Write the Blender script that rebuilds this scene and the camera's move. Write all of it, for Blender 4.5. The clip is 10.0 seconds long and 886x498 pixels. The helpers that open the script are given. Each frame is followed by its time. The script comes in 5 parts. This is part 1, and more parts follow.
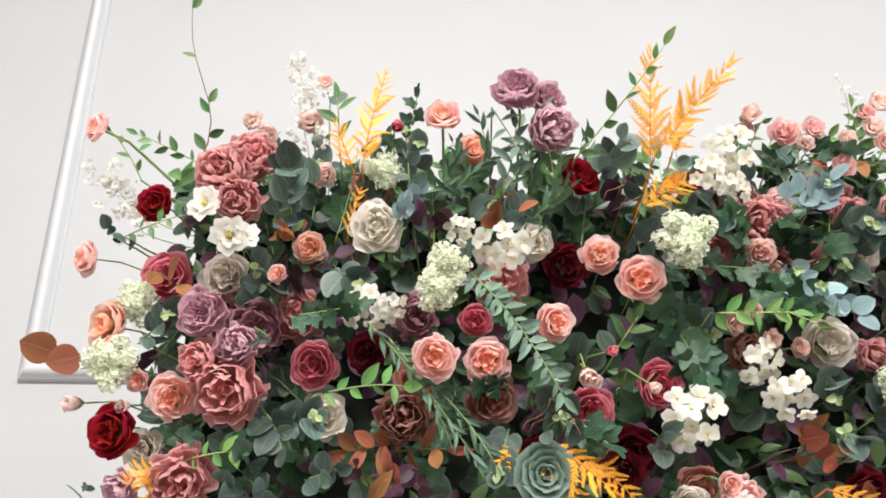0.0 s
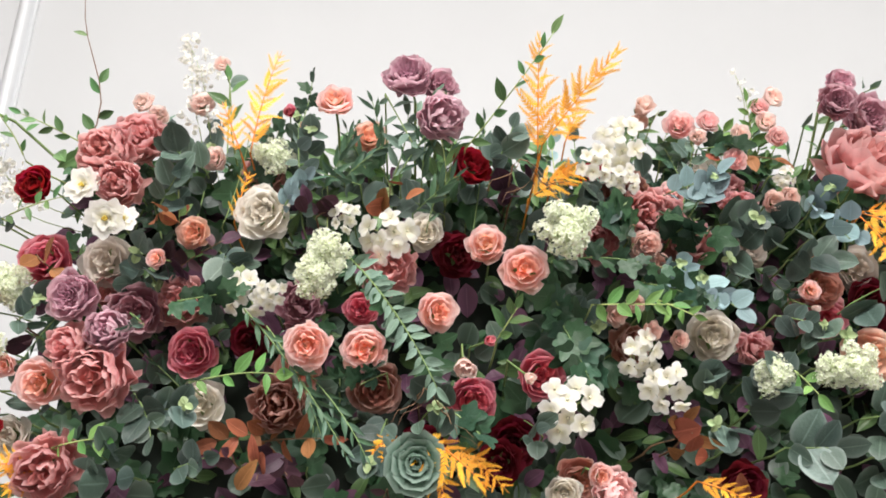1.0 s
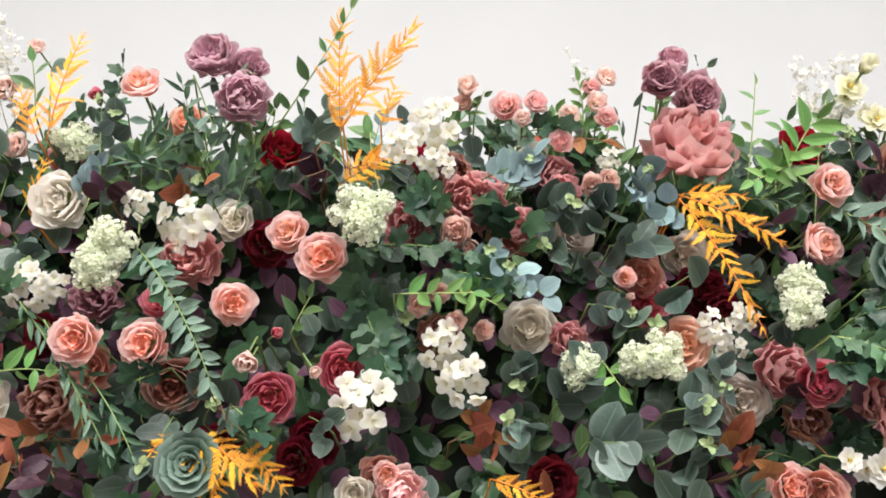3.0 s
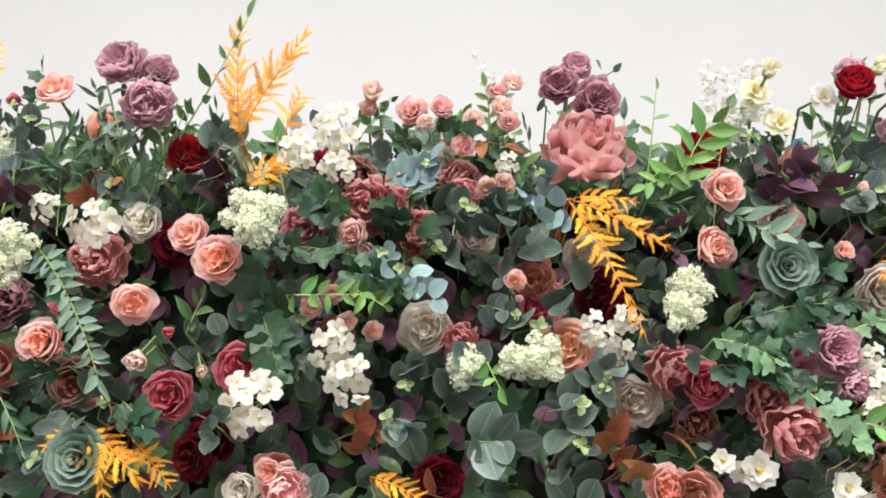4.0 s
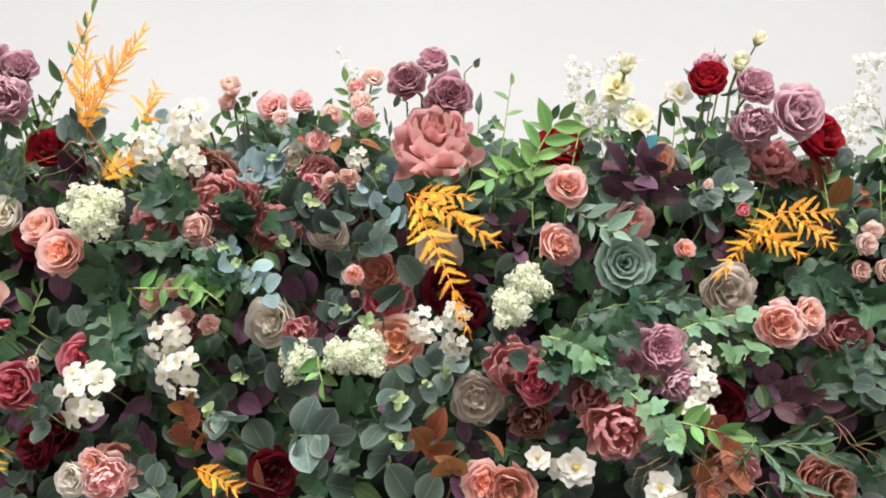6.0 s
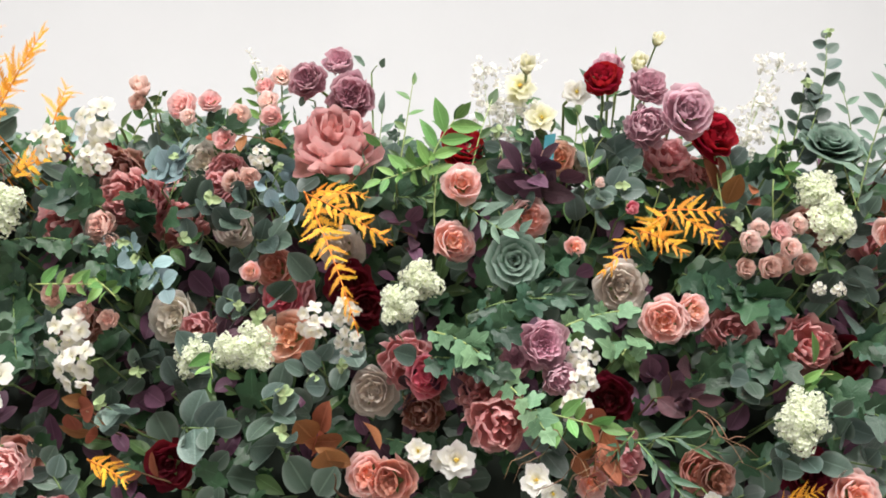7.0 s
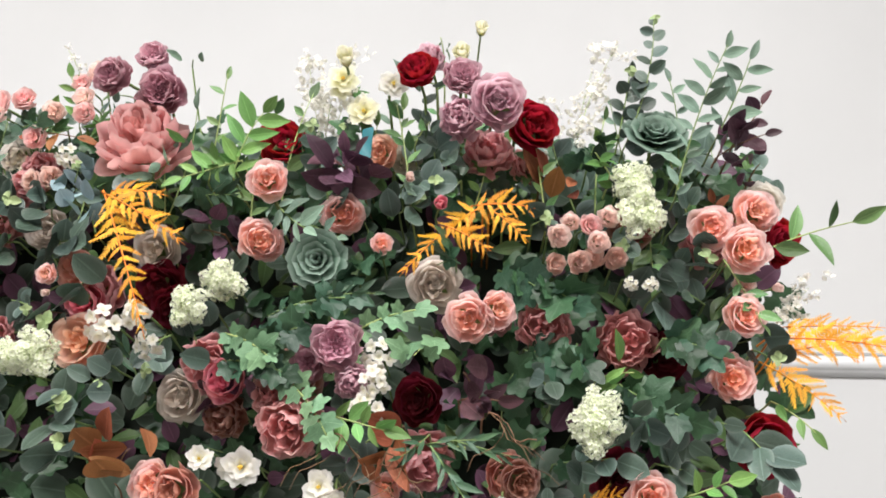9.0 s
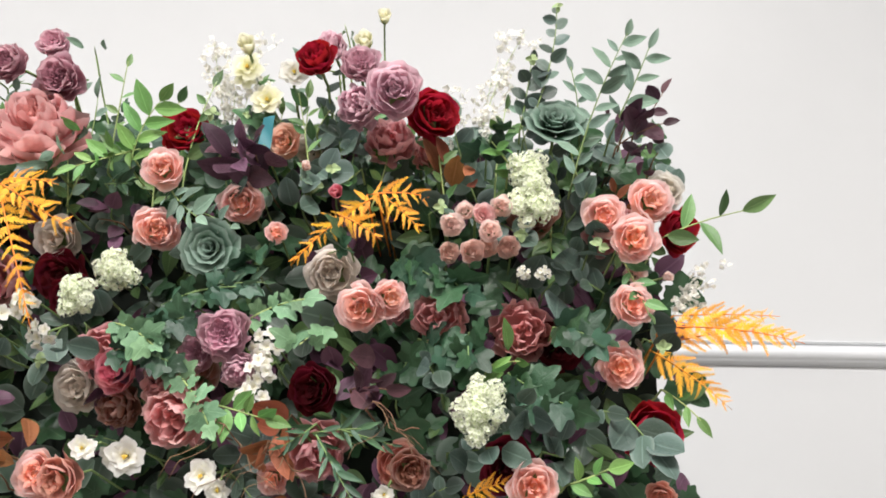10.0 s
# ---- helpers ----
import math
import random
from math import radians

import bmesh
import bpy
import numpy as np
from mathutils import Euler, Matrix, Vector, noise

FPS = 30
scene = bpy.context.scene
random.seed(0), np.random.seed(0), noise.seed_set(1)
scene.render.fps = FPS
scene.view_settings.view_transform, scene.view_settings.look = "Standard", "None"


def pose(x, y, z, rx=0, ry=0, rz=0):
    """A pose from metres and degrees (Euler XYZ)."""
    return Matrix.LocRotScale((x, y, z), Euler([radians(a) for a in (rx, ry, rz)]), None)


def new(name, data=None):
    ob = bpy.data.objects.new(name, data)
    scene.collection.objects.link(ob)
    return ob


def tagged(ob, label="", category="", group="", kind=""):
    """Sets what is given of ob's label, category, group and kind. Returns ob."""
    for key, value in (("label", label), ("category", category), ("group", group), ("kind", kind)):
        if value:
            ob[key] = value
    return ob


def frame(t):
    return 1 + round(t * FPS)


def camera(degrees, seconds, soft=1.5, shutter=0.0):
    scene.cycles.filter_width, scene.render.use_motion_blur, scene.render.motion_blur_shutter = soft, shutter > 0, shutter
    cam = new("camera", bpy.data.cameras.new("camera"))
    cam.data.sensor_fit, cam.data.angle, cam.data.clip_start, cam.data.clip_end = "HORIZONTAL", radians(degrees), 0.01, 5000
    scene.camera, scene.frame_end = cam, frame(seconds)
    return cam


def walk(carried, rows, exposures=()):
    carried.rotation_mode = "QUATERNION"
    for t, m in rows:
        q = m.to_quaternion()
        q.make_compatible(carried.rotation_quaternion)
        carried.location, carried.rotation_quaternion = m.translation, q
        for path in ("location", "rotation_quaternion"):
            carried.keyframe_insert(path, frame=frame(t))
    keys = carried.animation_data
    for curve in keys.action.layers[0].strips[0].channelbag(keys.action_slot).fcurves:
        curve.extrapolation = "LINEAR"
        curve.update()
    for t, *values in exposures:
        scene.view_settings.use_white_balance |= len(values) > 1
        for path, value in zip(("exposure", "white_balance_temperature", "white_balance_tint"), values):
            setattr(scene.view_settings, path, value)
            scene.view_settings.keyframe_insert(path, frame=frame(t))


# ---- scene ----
cam = camera(58.4, 10.0, soft=1.8)
METRES, EYE, TILT, LEAN, TURN = 1.55, 1.70, 20.0, -0.8, 1.4
ROWS = [
    (0.0, 0.0, 0.0, 0.0, 0.0, 0.0, -0.0),
    (0.5, 0.0468, 0.0021, -0.0005, -0.73, -0.19, -0.56),
    (1.0, 0.0906, 0.0088, -0.0065, -1.94, -0.34, -0.93),
    (1.5, 0.1213, 0.0249, -0.0159, -3.2, -0.51, -1.34),
    (2.0, 0.1688, 0.0421, -0.0209, -3.57, -0.43, -1.25),
    (2.5, 0.2132, 0.0521, -0.0215, -3.32, -0.46, -0.65),
    (3.0, 0.2805, 0.0427, -0.0154, -2.4, -0.45, -0.43),
    (4.5, 0.4514, 0.0194, -0.009, -0.52, -0.66, -0.79),
    (5.0, 0.4943, 0.0296, -0.0089, -0.14, -0.65, -1.11),
    (5.5, 0.5351, 0.0268, -0.0033, 0.47, -1.02, -0.91),
    (7.0, 0.6904, 0.0032, 0.0038, 0.93, -1.8, -1.06),
    (7.5, 0.7383, 0.0237, 0.0005, 0.06, -1.34, -1.2),
    (8.0, 0.7722, 0.0361, -0.0037, -0.09, -1.41, -0.69),
    (8.5, 0.8174, 0.0359, -0.0009, 0.35, -1.51, -0.39),
    (9.0, 0.88, 0.0344, 0.0006, 0.92, -1.63, -0.3),
    (9.5, 0.9339, 0.0345, -0.0014, 1.02, -1.91, -0.43),
    (10.0, 0.9718, 0.0369, -0.0006, 0.27, -2.3, -0.3),
]
walk(cam, [(t, pose(0, 0, EYE, TILT, LEAN, TURN) @ pose(METRES * x, METRES * y, METRES * z, 90 + pitch, roll, yaw)) for t, x, y, z, yaw, pitch, roll in ROWS])

# ---- world and lamps ----
world = bpy.data.worlds.new("world")
scene.world = world
world.use_nodes = True
world.node_tree.nodes["Background"].inputs[0].default_value = (1, 0.98, 0.96, 1)
world.node_tree.nodes["Background"].inputs[1].default_value = 0.3


def unseen_lamp(x, y, sx, sy, watts):
    data = bpy.data.lights.new("unseen_lamp", "AREA")
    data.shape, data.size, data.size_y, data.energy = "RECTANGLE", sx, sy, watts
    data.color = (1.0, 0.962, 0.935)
    ob = new("unseen_lamp", data)
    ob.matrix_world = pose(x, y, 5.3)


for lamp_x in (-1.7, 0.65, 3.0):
    # Assumed front row, out of view; lights the flowers from above.
    unseen_lamp(lamp_x, -1.8, 1.2, 0.9, 296)
    # Weak extra row, added only to brighten the upper north wall.
    unseen_lamp(lamp_x, 1.4, 1.2, 0.3, 8)

# ---- materials ----


def nodes_of(name):
    m = bpy.data.materials.new(name)
    m.use_nodes = True
    nt = m.node_tree
    return m, nt, nt.nodes["Principled BSDF"], nt.nodes["Material Output"]


def add_node(nt, kind, **values):
    n = nt.nodes.new(kind)
    for key, value in values.items():
        n.inputs[key].default_value = value
    return n


def mixed(nt, fac, a, b, mode="MIX"):
    n = nt.nodes.new("ShaderNodeMix")
    n.data_type, n.blend_type = "RGBA", mode
    for socket, value in ((n.inputs[0], fac), (n.inputs[6], a), (n.inputs[7], b)):
        if isinstance(value, bpy.types.NodeSocket):
            nt.links.new(value, socket)
        elif isinstance(value, tuple):
            socket.default_value = (*value, 1)
        else:
            socket.default_value = value
    return n.outputs[2]


def span(nt, value, a, b, c, d):
    n = nt.nodes.new("ShaderNodeMapRange")
    nt.links.new(value, n.inputs[0])
    for i, x in enumerate((a, b, c, d)):
        n.inputs[i + 1].default_value = x
    return n.outputs[0]


def cloth(name, inner, outer, vary=0.2, rough=0.7, thin=0.18, vein=0.0, grain=9.0, bump=0.12, edge=0.0):
    """Printed cloth or soft plastic of petals and leaves: a colour at the root, one at the rim, mottling, fine relief."""
    m, nt, bsdf, out = nodes_of(name)
    co = nt.nodes.new("ShaderNodeTexCoord").outputs["Object"]
    info = nt.nodes.new("ShaderNodeObjectInfo").outputs["Random"]
    rim = nt.nodes.new("ShaderNodeAttribute")
    rim.attribute_name = "rim"
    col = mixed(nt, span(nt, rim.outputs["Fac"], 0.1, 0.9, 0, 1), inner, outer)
    big = add_node(nt, "ShaderNodeTexNoise", Scale=grain * 0.28, Detail=2.0)
    nt.links.new(co, big.inputs["Vector"])
    col = mixed(nt, span(nt, big.outputs[0], 0.35, 0.7, 0, 0.45), col, tuple(0.74 * c for c in outer))
    if edge:
        col = mixed(nt, span(nt, rim.outputs["Fac"], 0.72, 1.0, 0, edge), col, tuple(min(0.9, 0.55 * c + 0.42) for c in outer))
    fine = add_node(nt, "ShaderNodeTexNoise", Scale=grain * 1.6, Detail=4.0)
    nt.links.new(co, fine.inputs["Vector"])
    col = mixed(nt, span(nt, fine.outputs[0], 0.4, 0.75, 0, 0.2), col, tuple(min(1, 1.25 * c + 0.02) for c in outer))
    if vein:
        mid = nt.nodes.new("ShaderNodeAttribute")
        mid.attribute_name = "mid"
        col = mixed(nt, span(nt, mid.outputs["Fac"], 0.0, 0.10, vein, 0), col, tuple(min(1, 1.7 * c + 0.03) for c in outer))
    hue = nt.nodes.new("ShaderNodeHueSaturation")
    nt.links.new(col, hue.inputs["Color"])
    nt.links.new(span(nt, info, 0, 1, 1 - vary, 1 + vary), hue.inputs["Value"])
    wob = nt.nodes.new("ShaderNodeMath")
    wob.operation = "FRACT"
    mul = nt.nodes.new("ShaderNodeMath")
    mul.operation = "MULTIPLY"
    mul.inputs[1].default_value = 7.31
    nt.links.new(info, mul.inputs[0])
    nt.links.new(mul.outputs[0], wob.inputs[0])
    nt.links.new(span(nt, wob.outputs[0], 0, 1, 0.5 - 0.06 * vary, 0.5 + 0.06 * vary), hue.inputs["Hue"])
    nt.links.new(hue.outputs[0], bsdf.inputs["Base Color"])
    bsdf.inputs["Roughness"].default_value = rough
    bsdf.inputs["Specular IOR Level"].default_value = 0.3
    height = fine.outputs[0]
    b = add_node(nt, "ShaderNodeBump", Strength=bump, Distance=0.05)
    nt.links.new(height, b.inputs["Height"])
    nt.links.new(b.outputs[0], bsdf.inputs["Normal"])
    trans = nt.nodes.new("ShaderNodeBsdfTranslucent")
    nt.links.new(hue.outputs[0], trans.inputs["Color"])
    mix = nt.nodes.new("ShaderNodeMixShader")
    mix.inputs[0].default_value = thin
    nt.links.new(bsdf.outputs[0], mix.inputs[1])
    nt.links.new(trans.outputs[0], mix.inputs[2])
    nt.links.new(mix.outputs[0], out.inputs[0])
    return m


def paint(name, col, rough=0.6, grain=3.0, deep=0.06, bump=0.04):
    m, nt, bsdf, out = nodes_of(name)
    co = nt.nodes.new("ShaderNodeTexCoord").outputs["Object"]
    big = add_node(nt, "ShaderNodeTexNoise", Scale=grain * 0.3, Detail=4.0)
    nt.links.new(co, big.inputs["Vector"])
    fine = add_node(nt, "ShaderNodeTexNoise", Scale=grain * 60, Detail=2.0)
    nt.links.new(co, fine.inputs["Vector"])
    c = mixed(nt, span(nt, big.outputs[0], 0.35, 0.7, 0, 1), col, tuple(x * (1 - deep) for x in col))
    nt.links.new(c, bsdf.inputs["Base Color"])
    bsdf.inputs["Roughness"].default_value = rough
    b = add_node(nt, "ShaderNodeBump", Strength=bump, Distance=0.002)
    nt.links.new(fine.outputs[0], b.inputs["Height"])
    nt.links.new(b.outputs[0], bsdf.inputs["Normal"])
    return m


# colour: root of the petals, rim of the petals, words for the label
PETALS = {
    "peach": ((0.94, 0.41, 0.20), (0.95, 0.68, 0.655), "peach-pink"),
    "apricot": ((0.84, 0.42, 0.24), (0.90, 0.60, 0.48), "apricot"),
    "pale": ((0.88, 0.64, 0.56), (0.90, 0.72, 0.67), "pale blush-pink"),
    "pink": ((0.85, 0.45, 0.43), (0.90, 0.62, 0.60), "soft pink"),
    "coral": ((0.64, 0.24, 0.17), (0.78, 0.42, 0.34), "coral"),
    "raspberry": ((0.54, 0.07, 0.13), (0.74, 0.23, 0.29), "raspberry-pink"),
    "red": ((0.20, 0.004, 0.012), (0.40, 0.014, 0.030), "deep red"),
    "maroon": ((0.07, 0.004, 0.010), (0.16, 0.010, 0.022), "dark maroon"),
}
PETALS.update({
    "cream": ((0.82, 0.75, 0.61), (0.90, 0.86, 0.79), "cream-white"),
    "beige": ((0.67, 0.58, 0.49), (0.81, 0.74, 0.68), "greyish beige"),
    "mauve": ((0.46, 0.21, 0.28), (0.64, 0.38, 0.45), "mauve"),
    "mauvedark": ((0.30, 0.12, 0.16), (0.50, 0.25, 0.30), "dark mauve"),
    "lavender": ((0.54, 0.31, 0.38), (0.70, 0.46, 0.53), "pinkish lavender"),
    "dusty": ((0.60, 0.24, 0.22), (0.74, 0.38, 0.37), "dusty-rose"),
    "pinkdusty": ((0.58, 0.22, 0.22), (0.72, 0.36, 0.37), "salmon-pink"),
    "dustypale": ((0.73, 0.45, 0.37), (0.83, 0.61, 0.54), "dusty blush"),
    "brown": ((0.28, 0.11, 0.08), (0.42, 0.19, 0.14), "rusty brown"),
    "white": ((0.85, 0.82, 0.62), (0.90, 0.895, 0.86), "white"),
    "paleyellow": ((0.66, 0.66, 0.28), (0.82, 0.80, 0.62), "pale yellowish white"),
    "green": ((0.09, 0.18, 0.12), (0.20, 0.33, 0.25), "grey-green"),
})
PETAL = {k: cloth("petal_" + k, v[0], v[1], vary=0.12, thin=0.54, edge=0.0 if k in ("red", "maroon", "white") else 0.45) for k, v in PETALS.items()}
FLORET = cloth("floret_cloth", (0.72, 0.80, 0.50), (0.90, 0.92, 0.82), vary=0.06, thin=0.55)
FLORET_CORE = cloth("floret_core", (0.46, 0.56, 0.28), (0.58, 0.66, 0.40), vary=0.1)
POLLEN = cloth("pollen", (0.70, 0.55, 0.10), (0.75, 0.55, 0.10), rough=0.9)
LEAF = {
    "euc": cloth("eucalyptus_leaf", (0.040, 0.066, 0.050), (0.074, 0.112, 0.093), vary=0.6, rough=0.34, thin=0.12, vein=0.45, edge=0.12),
    "blueeuc": cloth("blue_eucalyptus_leaf", (0.13, 0.20, 0.21), (0.21, 0.30, 0.32), vary=0.35, rough=0.55, thin=0.12, vein=0.2),
    "ivy": cloth("ivy_leaf", (0.022, 0.057, 0.029), (0.031, 0.074, 0.040), vary=0.5, rough=0.36, thin=0.12, vein=0.4),
    "paleivy": cloth("pale_ivy_leaf", (0.085, 0.17, 0.085), (0.13, 0.245, 0.13), vary=0.35, rough=0.5, thin=0.15, vein=0.5),
    "oval": cloth("ruscus_leaf", (0.066, 0.140, 0.046), (0.096, 0.186, 0.068), vary=0.5, rough=0.36, thin=0.12, vein=0.5),
}
LEAF.update({
    "bright": cloth("fresh_green_leaf", (0.10, 0.23, 0.05), (0.14, 0.28, 0.085), vary=0.35, rough=0.45, thin=0.15, vein=0.5),
    "narrow": cloth("willow_leaf", (0.040, 0.086, 0.046), (0.060, 0.118, 0.070), vary=0.45, rough=0.36, thin=0.12, vein=0.4),
    "silver": cloth("silver_leaf", (0.10, 0.165, 0.12), (0.155, 0.235, 0.18), vary=0.35, rough=0.55, thin=0.12, vein=0.4),
    "rust": cloth("rust_leaf", (0.18, 0.062, 0.024), (0.28, 0.105, 0.044), vary=0.35, rough=0.6, thin=0.15, vein=0.4),
    "purple": cloth("purple_leaf", (0.046, 0.019, 0.030), (0.080, 0.034, 0.052), vary=0.6, rough=0.5, thin=0.12, vein=0.35),
    "mist": cloth("mist_blossom", (0.84, 0.83, 0.72), (0.89, 0.88, 0.84), vary=0.05, thin=0.5),
    "fern": cloth("fern_cloth", (0.86, 0.36, 0.02), (0.91, 0.46, 0.05), vary=0.22, rough=0.6, thin=0.25),
})
LEAF["young"] = cloth("young_leaf", (0.22, 0.31, 0.13), (0.31, 0.40, 0.20), vary=0.2, rough=0.5, thin=0.2)
LEAF["vine"] = LEAF["oval"]
LEAF["rustwire"] = LEAF["rust"]
STEM = cloth("green_stem", (0.13, 0.20, 0.07), (0.17, 0.25, 0.09), rough=0.6, thin=0.0)
STEM_PALE = cloth("yellow_green_stem", (0.26, 0.34, 0.12), (0.30, 0.38, 0.14), rough=0.6, thin=0.0)
STEM_BROWN = cloth("brown_stem", (0.13, 0.075, 0.04), (0.16, 0.09, 0.05), rough=0.7, thin=0.0)
STEM_FERN = cloth("orange_stem", (0.66, 0.20, 0.02), (0.74, 0.26, 0.03), rough=0.6, thin=0.0)
WALL = paint("white_wall_paint", (0.495, 0.508, 0.519))
# Unseen walls, toned for the fill light they bounce onto the flowers.
WALL_UNSEEN = paint("warm_grey_wall_paint", (0.42, 0.405, 0.395))
TRIM = paint("white_gloss_trim", (0.60, 0.62, 0.64), rough=0.4)
# Unseen floor, toned to bounce fill up at the flowers' undersides.
FLOOR = paint("grey_floor", (0.26, 0.247, 0.233), rough=0.4, deep=0.25)
BACKING = paint("black_green_mat", (0.012, 0.02, 0.013), rough=0.9, grain=8, deep=0.4)
TEAL = paint("teal_ribbon", (0.01, 0.14, 0.17), rough=0.5)
POLE = paint("white_pole_coat", (0.7, 0.7, 0.7), rough=0.4)

# ---- mesh helpers ----


class Build:
    """Gathers sheets and tubes into one mesh; rim runs 0..1 from root to tip, mid is the distance from the middle rib."""

    def __init__(self):
        self.v, self.f, self.rim, self.mid = [], [], [], []

    def add(self, verts, faces, rim=None, mid=None, m=None):
        n = len(self.v)
        if m is not None:
            verts = [m @ Vector(p) for p in verts]
        self.v += [tuple(p) for p in verts]
        self.f += [tuple(n + i for i in f) for f in faces]
        self.rim += list(rim) if rim is not None else [1.0] * len(verts)
        self.mid += list(mid) if mid is not None else [1.0] * len(verts)
        return self

    def tie(self, start, anchor=0):
        """Joins the sheet that begins at vertex start to the anchor vertex at the root."""
        self.f.append((start, start + 1, anchor))
        return self

    def mesh(self, name, mat):
        me = bpy.data.meshes.new(name)
        me.from_pydata(self.v, [], self.f)
        for key, values in (("rim", self.rim), ("mid", self.mid)):
            me.attributes.new(key, "FLOAT", "POINT").data.foreach_set("value", values)
        me.polygons.foreach_set("use_smooth", [True] * len(self.f))
        me.materials.append(mat)
        me.update()
        return me


def grid(nu, nv, fn):
    """A sheet over u in -1..1 and v in 0..1; returns verts, faces, rim, mid."""
    vs, rim, mid = [], [], []
    for j in range(nv + 1):
        for i in range(nu + 1):
            u, v = 2 * i / nu - 1, j / nv
            vs.append(fn(u, v))
            rim.append(v)
            mid.append(abs(u))
    fs = [(j * (nu + 1) + i, j * (nu + 1) + i + 1, (j + 1) * (nu + 1) + i + 1, (j + 1) * (nu + 1) + i) for j in range(nv) for i in range(nu)]
    return vs, fs, rim, mid


def tube(points, radii, sides=5):
    """A tapered tube along points."""
    vs, fs = [], []
    for k, p in enumerate(points):
        d = (points[min(k + 1, len(points) - 1)] - points[max(k - 1, 0)]).normalized()
        a = d.orthogonal().normalized()
        b = d.cross(a)
        for i in range(sides):
            w = 2 * math.pi * i / sides
            vs.append(p + radii[k] * (math.cos(w) * a + math.sin(w) * b))
    for k in range(len(points) - 1):
        for i in range(sides):
            j = (i + 1) % sides
            fs.append((k * sides + i, k * sides + j, (k + 1) * sides + j, (k + 1) * sides + i))
    fs.append(tuple(range(sides))[::-1])
    fs.append(tuple((len(points) - 1) * sides + i for i in range(sides)))
    return vs, fs


def child(name, me, parent, m, label=""):
    ob = bpy.data.objects.new(name, me)
    scene.collection.objects.link(ob)
    ob.parent = parent
    ob.matrix_basis = m
    if label:
        ob["label"] = label
    return ob


def block(name, x0, x1, y0, y1, z0, z1, mat, parent=None, bevel=0.0):
    bm = bmesh.new()
    bmesh.ops.create_cube(bm, size=1)
    for v in bm.verts:
        v.co = (v.co.x * (x1 - x0), v.co.y * (y1 - y0), v.co.z * (z1 - z0))
    if bevel:
        bmesh.ops.bevel(bm, geom=bm.edges[:], offset=bevel, segments=2, affect="EDGES")
    me = bpy.data.meshes.new(name)
    bm.to_mesh(me)
    bm.free()
    me.materials.append(mat)
    m = pose((x0 + x1) / 2, (y0 + y1) / 2, (z0 + z1) / 2)
    if parent:
        return child(name, me, parent, m)
    ob = new(name, me)
    ob.matrix_basis = m
    return ob


# ---- the room ----
WALL_Y = 2.60
# Side and south walls, floor and ceiling are unseen; assumed to close the room.
for name, dims, mat in (
        ("wall_north", (-4.0, 5.5, WALL_Y, WALL_Y + 0.12, 0, 5.40), WALL),
        ("wall_south", (-4.0, 5.5, -4.12, -4.0, 0, 5.40), WALL_UNSEEN),
        ("wall_west", (-4.12, -4.0, -4.12, WALL_Y + 0.12, 0, 5.40), WALL_UNSEEN),
        ("wall_east", (5.5, 5.62, -4.12, WALL_Y + 0.12, 0, 5.40), WALL_UNSEEN),
        ("floor", (-4.12, 5.62, -4.12, WALL_Y + 0.12, -0.1, 0), FLOOR),
        ("ceiling", (-4.12, 5.62, -4.12, WALL_Y + 0.12, 5.40, 5.50), WALL)):
    tagged(block(name, *dims, mat), kind="structure")


def moulding(name, a, b, side, width, cut):
    """A picture-frame moulding on the north wall from a to b (x, z), stepped and rounded in section."""
    profile = ((0.0, 0.0), (0.02, 0.009), (0.16, 0.011), (0.24, 0.020), (0.38, 0.026), (0.55, 0.027), (0.68, 0.021), (0.77, 0.010), (0.82, 0.002), (0.90, 0.002), (0.93, 0.011), (0.98, 0.010), (1.0, 0.0))
    vs, fs = [], []
    n = len(profile)
    for e, (x, z) in enumerate((a, b)):
        for s, h in profile:
            mitre = s * cut if e == 0 else 0.0
            vs.append((x + side[0] * s * width + (mitre if side[0] == 0 else 0), WALL_Y - 1.35 * h, z + side[1] * s * width + (mitre if side[1] == 0 else 0)))
    for i in range(n - 1):
        fs.append((i, i + 1, n + i + 1, n + i))
    me = Build().add(vs, fs).mesh(name, TRIM)
    return tagged(new(name, me), kind="structure")


FRAME_X, FRAME_Z, FRAME_W, FRAME_H = -1.487, 2.168, 0.072, 0.080
moulding("trim_1", (FRAME_X, FRAME_Z), (FRAME_X, 5.2), (1, 0), FRAME_W, FRAME_H)
moulding("trim_2", (FRAME_X, FRAME_Z), (5.4, FRAME_Z), (0, 1), FRAME_H, FRAME_W)

# ---- the backing panel of the flower wall ----
PANEL_X0, PANEL_X1, PANEL_Y, PANEL_TOP = -0.51, 1.815, 1.40, 2.30
backing = tagged(new("flower_wall_panel"), "tall black-green backing panel packed with artificial flowers, on the floor", "flower wall")
backing.matrix_basis = pose(0.65, PANEL_Y + 0.02, 0)
block("mat", PANEL_X0 - 0.65, PANEL_X1 - 0.65, -0.02, 0.02, 0.03, PANEL_TOP, BACKING, backing, 0.004)
for px in (PANEL_X0 + 0.05, 0.65, PANEL_X1 - 0.05):
    block("post", px - 0.67, px - 0.63, 0.022, 0.062, 0.0, PANEL_TOP - 0.02, POLE, backing, 0.006)
    block("foot", px - 0.68, px - 0.62, -0.18, 0.40, 0.0, 0.028, POLE, backing, 0.006)

# ---- petals and blooms ----


